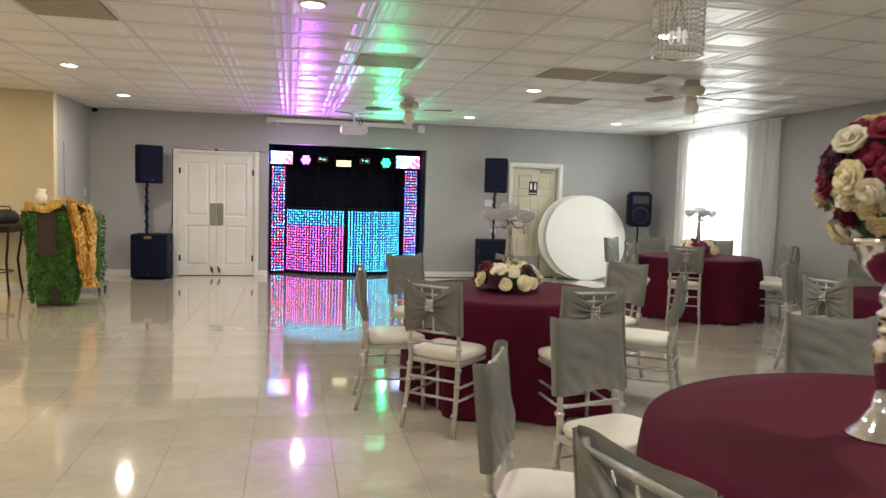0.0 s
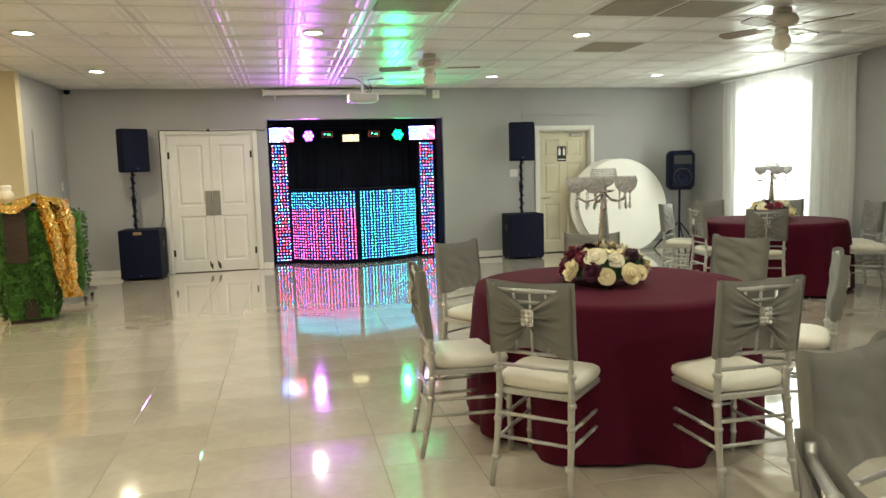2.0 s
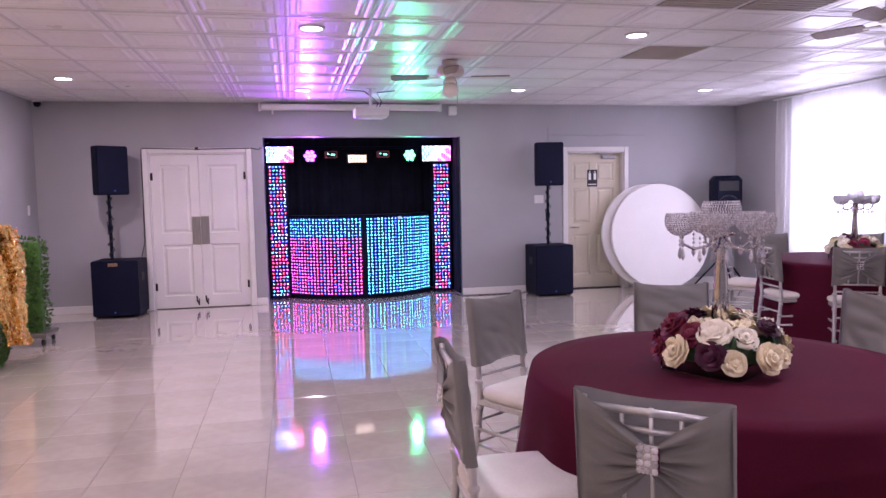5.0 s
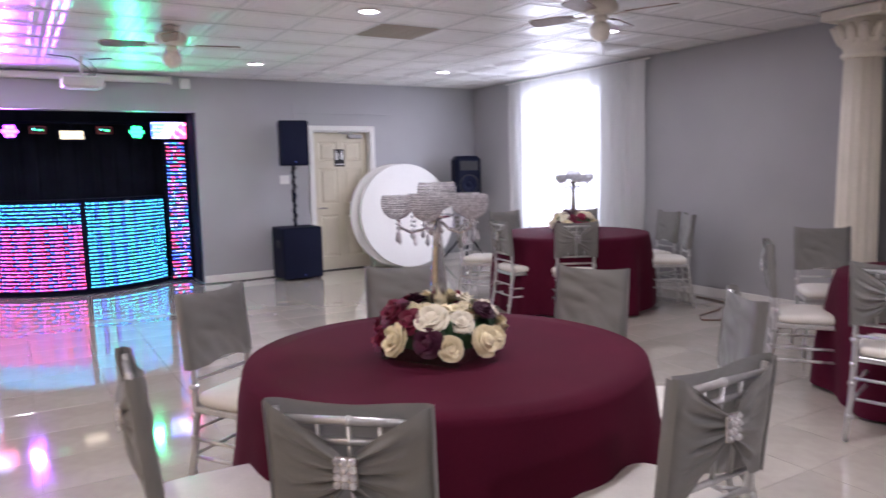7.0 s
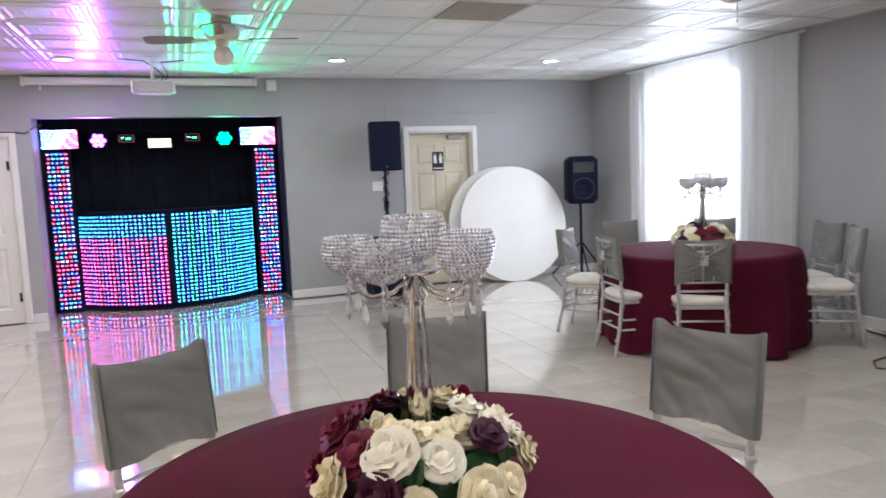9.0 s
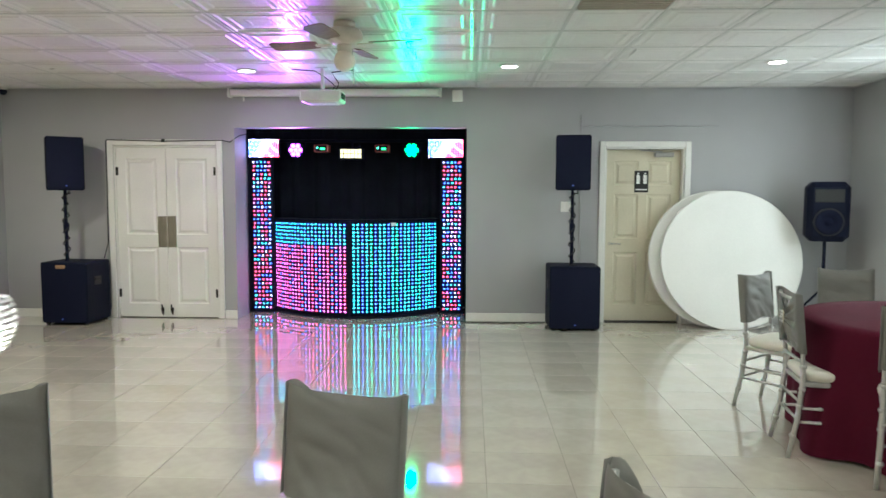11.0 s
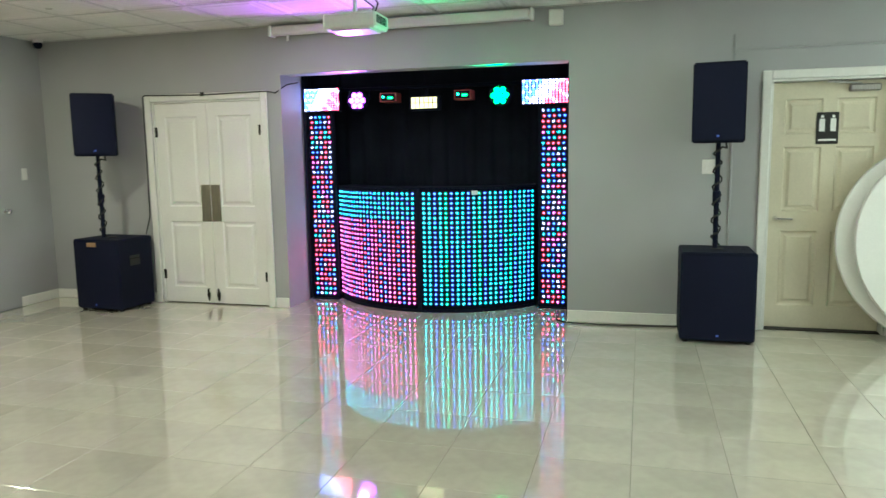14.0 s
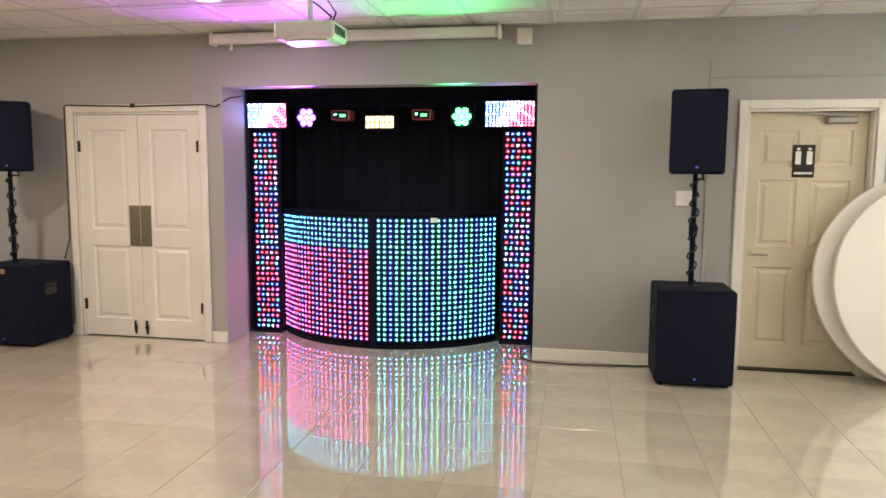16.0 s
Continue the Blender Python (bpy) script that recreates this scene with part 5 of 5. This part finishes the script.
def tall_vase(x, y, seed, ball_z=0.76):
    t = thing("trumpet_vase", pose(x, y, TOP + 0.001), "tall silver mercury-glass vase with a flared foot", "vase", "tall silver vases")
    part("foot", one(lathe, [(0.095, 0.0), (0.095, 0.006), (0.06, 0.035), (0.03, 0.09), (0.018, 0.14)], 26), MERCURY, t, "", True)
    part("stem", one(lathe, [(0.018, 0.14), (0.022, 0.16), (0.034, 0.22), (0.04, 0.28), (0.02, 0.3), (0.03, 0.315), (0.03, 0.325), (0.016, 0.34), (0.034, 0.36), (0.034, 0.375), (0.016, 0.39), (0.028, 0.41), (0.03, 0.43), (0.018, 0.45)], 22), MERCURY, t, "", True)
    part("bowl", one(lathe, [(0.018, 0.45), (0.05, 0.47), (0.095, 0.52), (0.115, 0.575), (0.12, 0.6), (0.112, 0.6)], 26), MERCURY, t, "beaded silver bowl", True)
    g = thing("rose_ball", pose(x, y, TOP + 0.595), "full ball of cream and burgundy silk roses in the vase", "flowers", "table flowers")
    rr = random.Random(seed)
    C = Vector((0, 0, 0.17))
    part("foam_core", one(lathe, [(0.03, -0.03), (0.1, 0.02), (0.145, 0.1), (0.155, 0.18), (0.125, 0.26), (0.06, 0.31), (0.0, 0.32)], 16), LEAF, g)
    n = 70
    for k in range(n):
        z = 1 - 1.75 * (k + 0.5) / n
        a = 2.39996 * k
        r = math.sqrt(max(0, 1 - z * z))
        d = Vector((r * math.cos(a), r * math.sin(a), z))
        key = rr.choices(("cream", "white", "red", "plum"), (3.2, 3.2, 2.4, 1.8))[0]
        set_on(rr.choice(ROSES[key]), "rose", g, C + d * rr.uniform(0.15, 0.215), d + Vector((rr.uniform(-0.3, 0.3), rr.uniform(-0.3, 0.3), rr.uniform(-0.3, 0.3))), rr.uniform(0.045, 0.066))
        if k % 4 == 0:
            set_on(LEAF_ME, "leaf", g, C + d * 0.17, d + Vector((rr.uniform(-0.5, 0.5), rr.uniform(-0.5, 0.5), 0)), rr.uniform(0.06, 0.08))


tall_vase(6.88, -7.79, 21)
tall_vase(3.65, -10.71, 22)

# ---- column and drape by the far table ----
col = thing("fluted_column", pose(8.36, -6.3, 0), "cream plaster fluted column with a carved capital", "column")
flute = lambda a, z: 0.005 * math.cos(14 * a)
part("shaft", one(lathe, [(0.165, 0.22), (0.163, 0.8), (0.155, 1.6), (0.14, 2.3)], 128, wave=flute), PLASTER, col, "", True)
part("base", one(lathe, [(0.21, 0.1), (0.22, 0.13), (0.2, 0.16), (0.175, 0.18), (0.185, 0.2), (0.168, 0.222)], 36), PLASTER, col, "", True)
part("plinth", one(box, -0.23, 0.23, -0.23, 0.23, 0.0, 0.1, 0.01), PLASTER, col)
part("neck_ring", one(lathe, [(0.15, 2.3), (0.17, 2.315), (0.17, 2.34), (0.15, 2.36), (0.165, 2.4), (0.19, 2.44), (0.2, 2.46)], 36), PLASTER, col, "", True)
bm = B()
for k in range(12):
    a = 2 * math.pi * k / 12
    c, s = math.cos(a), math.sin(a)
    tube(bm, [(0.16 * c, 0.16 * s, 2.43), (0.19 * c, 0.19 * s, 2.5), (0.225 * c, 0.225 * s, 2.56), (0.25 * c, 0.25 * s, 2.55)], [0.04, 0.042, 0.035, 0.02], 8)
lathe(bm, [(0.15, 2.36), (0.17, 2.5), (0.2, 2.62)], 24)
part("capital", bm, PLASTER, col, "carved leaf capital", True)
part("abacus", one(box, -0.235, 0.225, -0.25, 0.25, 2.62, CEIL - 0.012, 0.012), PLASTER, col)
dr = thing("pleated_drape", pose(8.47, 0, 0), "floor-length cream voile drape hanging in pleats", "drape")
part("cloth", one(sheet, lambda u, v: Vector((0.06 * pleats(u, 20, 1.4) * (0.6 + 0.5 * (1 - v)), -6.5 - 3.6 * u, 0.012 + 2.62 * v)), 300, 8), VOILE, dr, "", True)
part("curtain_rod", one(tube, [(0, -6.45, 2.64), (0, -10.2, 2.64)], 0.012), TRIM, dr)


# ---- boxwood bar with its gold cloth, by the short side wall ----
def boxwood(bm, x0, x1, y0, y1, z0, z1, n, seed, hollow=None):
    """Small leaves over the outside of a block."""
    rr = random.Random(seed)
    faces = [((x0, y0, z0), (x1 - x0, 0, 0), (0, 0, z1 - z0), (0, -1, 0)), ((x1, y0, z0), (0, y1 - y0, 0), (0, 0, z1 - z0), (1, 0, 0)),
             ((x0, y0, z0), (0, y1 - y0, 0), (0, 0, z1 - z0), (-1, 0, 0)), ((x0, y0, z1), (x1 - x0, 0, 0), (0, y1 - y0, 0), (0, 0, 1)), ((x0, y1, z0), (x1 - x0, 0, 0), (0, 0, z1 - z0), (0, 1, 0))]
    areas = [Vector(f[1]).cross(Vector(f[2])).length for f in faces]
    for f, ar in zip(faces, areas):
        for _ in range(int(n * ar)):
            u, v = rr.random(), rr.random()
            nrm = Vector(f[3])
            p = Vector(f[0]) + u * Vector(f[1]) + v * Vector(f[2]) + nrm * rr.uniform(-0.012, 0.03)
            p += nrm * (0.03 * noise.noise(p * 5.0) + 0.012)
            if hollow and nrm.y < 0 and hollow[0] < p.x < hollow[1] and p.z > hollow[2]:
                continue
            d = (nrm + Vector((rr.uniform(-1, 1), rr.uniform(-1, 1), rr.uniform(-0.6, 1.2)))).normalized()
            s = d.orthogonal().normalized() * rr.uniform(0.009, 0.017)
            s.rotate(Matrix.Rotation(rr.uniform(0, 6.28), 3, d))
            L = rr.uniform(0.025, 0.05)
            vs = [bm.verts.new(q) for q in (p, p + d * L * 0.5 + s, p + d * L, p + d * L * 0.5 - s)]
            bm.faces.new(vs)


def tapered(bm):
    """Narrower towards the floor, a little fuller at the waist."""
    for v in bm.verts:
        q = max(0.0, min(1.0, v.co.z / 1.14))
        k = 0.74 + 0.42 * q - 0.14 * q * q + 0.04 * math.sin(9 * q)
        v.co.x, v.co.y = v.co.x * k, v.co.y * k
    return bm


bw = thing("boxwood_bar", pose(-0.88, -3.1, 0, 0, 0, 14), "small bar stand clad in green artificial boxwood", "bar stand")
part("body", tapered(one(box, -0.26, 0.26, -0.2, 0.22, 0.03, 1.13, 0.01)), BOXWOOD, bw, "dull green backing board")
bm = B()
boxwood(bm, -0.27, 0.27, -0.21, 0.23, 0.04, 1.14, 3000, 4, (-0.17, 0.03, 0.62))
tagged(part("leaves", tapered(bm), BOXWOOD, bw, "dense small green leaves"), kind="stuff")
# dark blocks on the solid body imitate the shade inside two openings
part("front_slot", one(box, -0.17, 0.03, -0.235, -0.18, 0.62, 1.13, 0.003), DARK_WOOD, bw, "dark block painting the shade of a recess in the front")
part("low_slot", one(box, -0.05, 0.08, -0.2, -0.14, 0.05, 0.24, 0.003), DARK_WOOD, bw, "dark block painting the shade of a gap near the floor")
part("base_board", one(box, -0.19, 0.19, -0.15, 0.16, 0.0, 0.03, 0.004), DARK_WOOD, bw)
part("bar_top", one(box, -0.3, 0.3, -0.24, 0.25, 1.145, 1.17, 0.006), DARK_WOOD, bw)
gc = thing("sequin_cloth", pose(-0.88, -3.1, 0, 0, 0, 14), "gold sequin cloth draped over the bar stand", "cloth")
glint = random.Random(31)


def crumpled(p, amount=0.0085):
    n = noise.noise_vector(p * 6.0) * 0.02 + noise.noise_vector(p * 17.0) * 0.009
    return p + n + Vector((glint.uniform(-1, 1), glint.uniform(-1, 1), glint.uniform(-1, 1))) * amount


def gold_top(u, v):
    """Bunched over the top."""
    x, y = -0.31 + 0.64 * u, -0.29 + 0.52 * v
    hump = 0.07 * math.exp(-((u - 0.72) / 0.22) ** 2) + 0.02 * math.sin(11 * u + 3 * v)
    drop = 0.09 * max(0, 1 - v / 0.16) ** 1.5 * (0.6 + 0.4 * math.sin(4 * u + 0.5))
    return crumpled(Vector((x, y, 1.215 + hump - drop)))


def gold_fall(u, v):
    """Over the corner and down in a narrowing, creased tail."""
    w = 0.27 - 0.07 * v + 0.03 * math.sin(6 * v)
    x = 0.12 + 0.17 * v ** 0.8 + w * u
    fold = 0.03 * math.sin(13 * u + 2 * v) + 0.015 * math.sin(27 * u - 3 * v)
    y = -0.285 - 0.05 * math.sin(math.pi * min(1, v * 1.3)) + fold + 0.16 * u * u
    return crumpled(Vector((x, y, 1.27 - 1.02 * v - 0.03 * u)))


part("top_cloth", one(sheet, gold_top, 56, 44), GOLD, gc)
part("tail", one(sheet, gold_fall, 30, 88), GOLD, gc)
part("side_cloth", one(sheet, lambda u, v: crumpled(Vector((0.32 + 0.05 * math.sin(2.5 * v) + 0.02 * math.sin(15 * u), -0.27 + 0.45 * u, 1.25 - 0.6 * v))), 40, 50), GOLD, gc)
vs = thing("white_vase", pose(-1.04, -3.05, 1.235), "small white ceramic vase on the bar stand", "vase")
part("body", one(lathe, [(0.045, 0.0), (0.062, 0.03), (0.066, 0.07), (0.05, 0.1), (0.04, 0.115), (0.052, 0.14), (0.046, 0.16), (0.03, 0.165)], 22), WHITE_PLASTIC, vs, "", True)
hp = thing("hedge_divider", pose(-0.88, -1.93, 0.0), "green artificial hedge panel on a wheeled base", "hedge panel")
part("board", one(box, -0.17, 0.22, -0.05, 0.05, 0.13, 1.05, 0.006), BOXWOOD, hp)
bm = B()
boxwood(bm, -0.175, 0.225, -0.055, 0.055, 0.14, 1.06, 2400, 8)
tagged(part("leaves", bm, BOXWOOD, hp, "dense small green leaves"), kind="stuff")
part("platform", one(box, -0.25, 0.3, -0.2, 0.2, 0.085, 0.13, 0.008), BRUSHED, hp, "low grey trolley platform")
for x in (-0.2, 0.25):
    for y in (-0.15, 0.15):
        w = part("caster", one(lathe, [(0.012, -0.012), (0.03, -0.012), (0.034, 0.0), (0.03, 0.012), (0.012, 0.012)], 14, pose(x, y, 0.034, 0, 90, 0)), RUBBER, hp, "black rubber caster", True)
        part("caster_fork", one(box, x - 0.018, x + 0.018, y - 0.012, y + 0.012, 0.06, 0.085, 0.003), BRUSHED, w)

it = thing("console_table", pose(-1.86, -2.2, 0), "dark table with curved wrought-iron legs", "table")
part("top", one(box, -0.32, 0.3, -0.3, 0.3, 0.9, 0.93, 0.006), DARK_WOOD, it)
part("rail", one(box, -0.27, 0.26, -0.26, 0.26, 0.82, 0.9, 0.004), IRON, it)
for sx in (-0.26, 0.24):
    for sy in (-0.24, 0.24):
        part("leg", one(tube, [(sx, sy, 0.0), (sx * 0.9, sy * 0.9, 0.2), (sx * 0.82, sy * 0.82, 0.45), (sx * 0.95, sy * 0.95, 0.7), (sx, sy, 0.9)], 0.016, 8), IRON, it, "", True)
part("lower_ring", one(tube, [(0.2 * math.cos(a / 3), 0.2 * math.sin(a / 3), 0.3) for a in range(20)], 0.01, 6), IRON, it, "", True)
bg = thing("dark_bag", pose(-1.72, -2.2, 0.931), "soft dark grey bag lying on the console table", "bag")
bm = one(lathe, [(0.1, 0.0), (0.14, 0.03), (0.14, 0.1), (0.11, 0.16), (0.05, 0.18), (0.0, 0.185)], 16, None, 0, lambda a, z: 0.018 * math.sin(3 * a + 20 * z))
part("body", bm, RUBBER, bg, "", True)
part("strap", one(tube, [(-0.08, -0.05, 0.14), (-0.06, -0.06, 0.22), (0.06, -0.06, 0.22), (0.08, -0.05, 0.14)], 0.01, 6), RUBBER, bg, "", True)

bx = thing("white_box", pose(-1.98, -2.12, 0.931, 0, 0, 15), "small white carton on the console table", "box")
part("body", one(box, -0.07, 0.07, -0.05, 0.05, 0.0, 0.1, 0.004), WHITE_PLASTIC, bx)
part("lid", one(box, -0.073, 0.073, -0.053, 0.053, 0.1005, 0.115, 0.003), WHITE_PLASTIC, bx)

# ---- floor, tile by tile ----
PITCH, TX0, TY0 = 0.447, 4.83, -2.47
floor = structure(part("floor", one(box, XW - T, X1 + T, Y0 - T, 1.5, -0.12, -0.003), GROUT), "polished cream porcelain tile floor", "floor")
h = PITCH / 2 - 0.001


def tile_bmesh(bm, x, y, hx0, hx1, hy0, hy1):
    b = 0.0012
    p = [(x - hx0, y - hy0, -0.006), (x + hx1, y - hy0, -0.006), (x + hx1, y + hy1, -0.006), (x - hx0, y + hy1, -0.006)]
    p += [(q[0], q[1], -0.0008) for q in p]
    p += [(x - hx0 + b, y - hy0 + b, 0), (x + hx1 - b, y - hy0 + b, 0), (x + hx1 - b, y + hy1 - b, 0), (x - hx0 + b, y + hy1 - b, 0)]
    quads(bm, p, [(0, 1, 5, 4), (1, 2, 6, 5), (2, 3, 7, 6), (3, 0, 4, 7), (4, 5, 9, 8), (5, 6, 10, 9), (6, 7, 11, 10), (7, 4, 8, 11), (8, 9, 10, 11)])


bm = B()
tile_bmesh(bm, 0, 0, h, h, h, h)
tile_me = bpy.data.meshes.new("tile")
bm.to_mesh(tile_me)
bm.free()
tile_me.materials.append(TILE)
rest = B()
for i in range(-26, 10):
    for j in range(-31, 11):
        x, y = TX0 + (i + 0.5) * PITCH, TY0 + (j + 0.5) * PITCH
        x0, x1, y0, y1 = max(x - h, XW), min(x + h, X1), max(y - h, Y0), min(y + h, 1.4)
        if x1 - x0 < 0.02 or y1 - y0 < 0.02:
            continue
        if 0.0 < x < 7.4 and -8.0 < y < -0.3 and x1 - x0 > 0.44:
            o = new("tile", tile_me)
            o.parent = floor
            o.location = (x, y, 0)
        else:
            tile_bmesh(rest, x, y, x - x0, x1 - x, y - y0, y1 - y)
tagged(part("outer_tiles", rest, TILE, floor), kind="stuff")
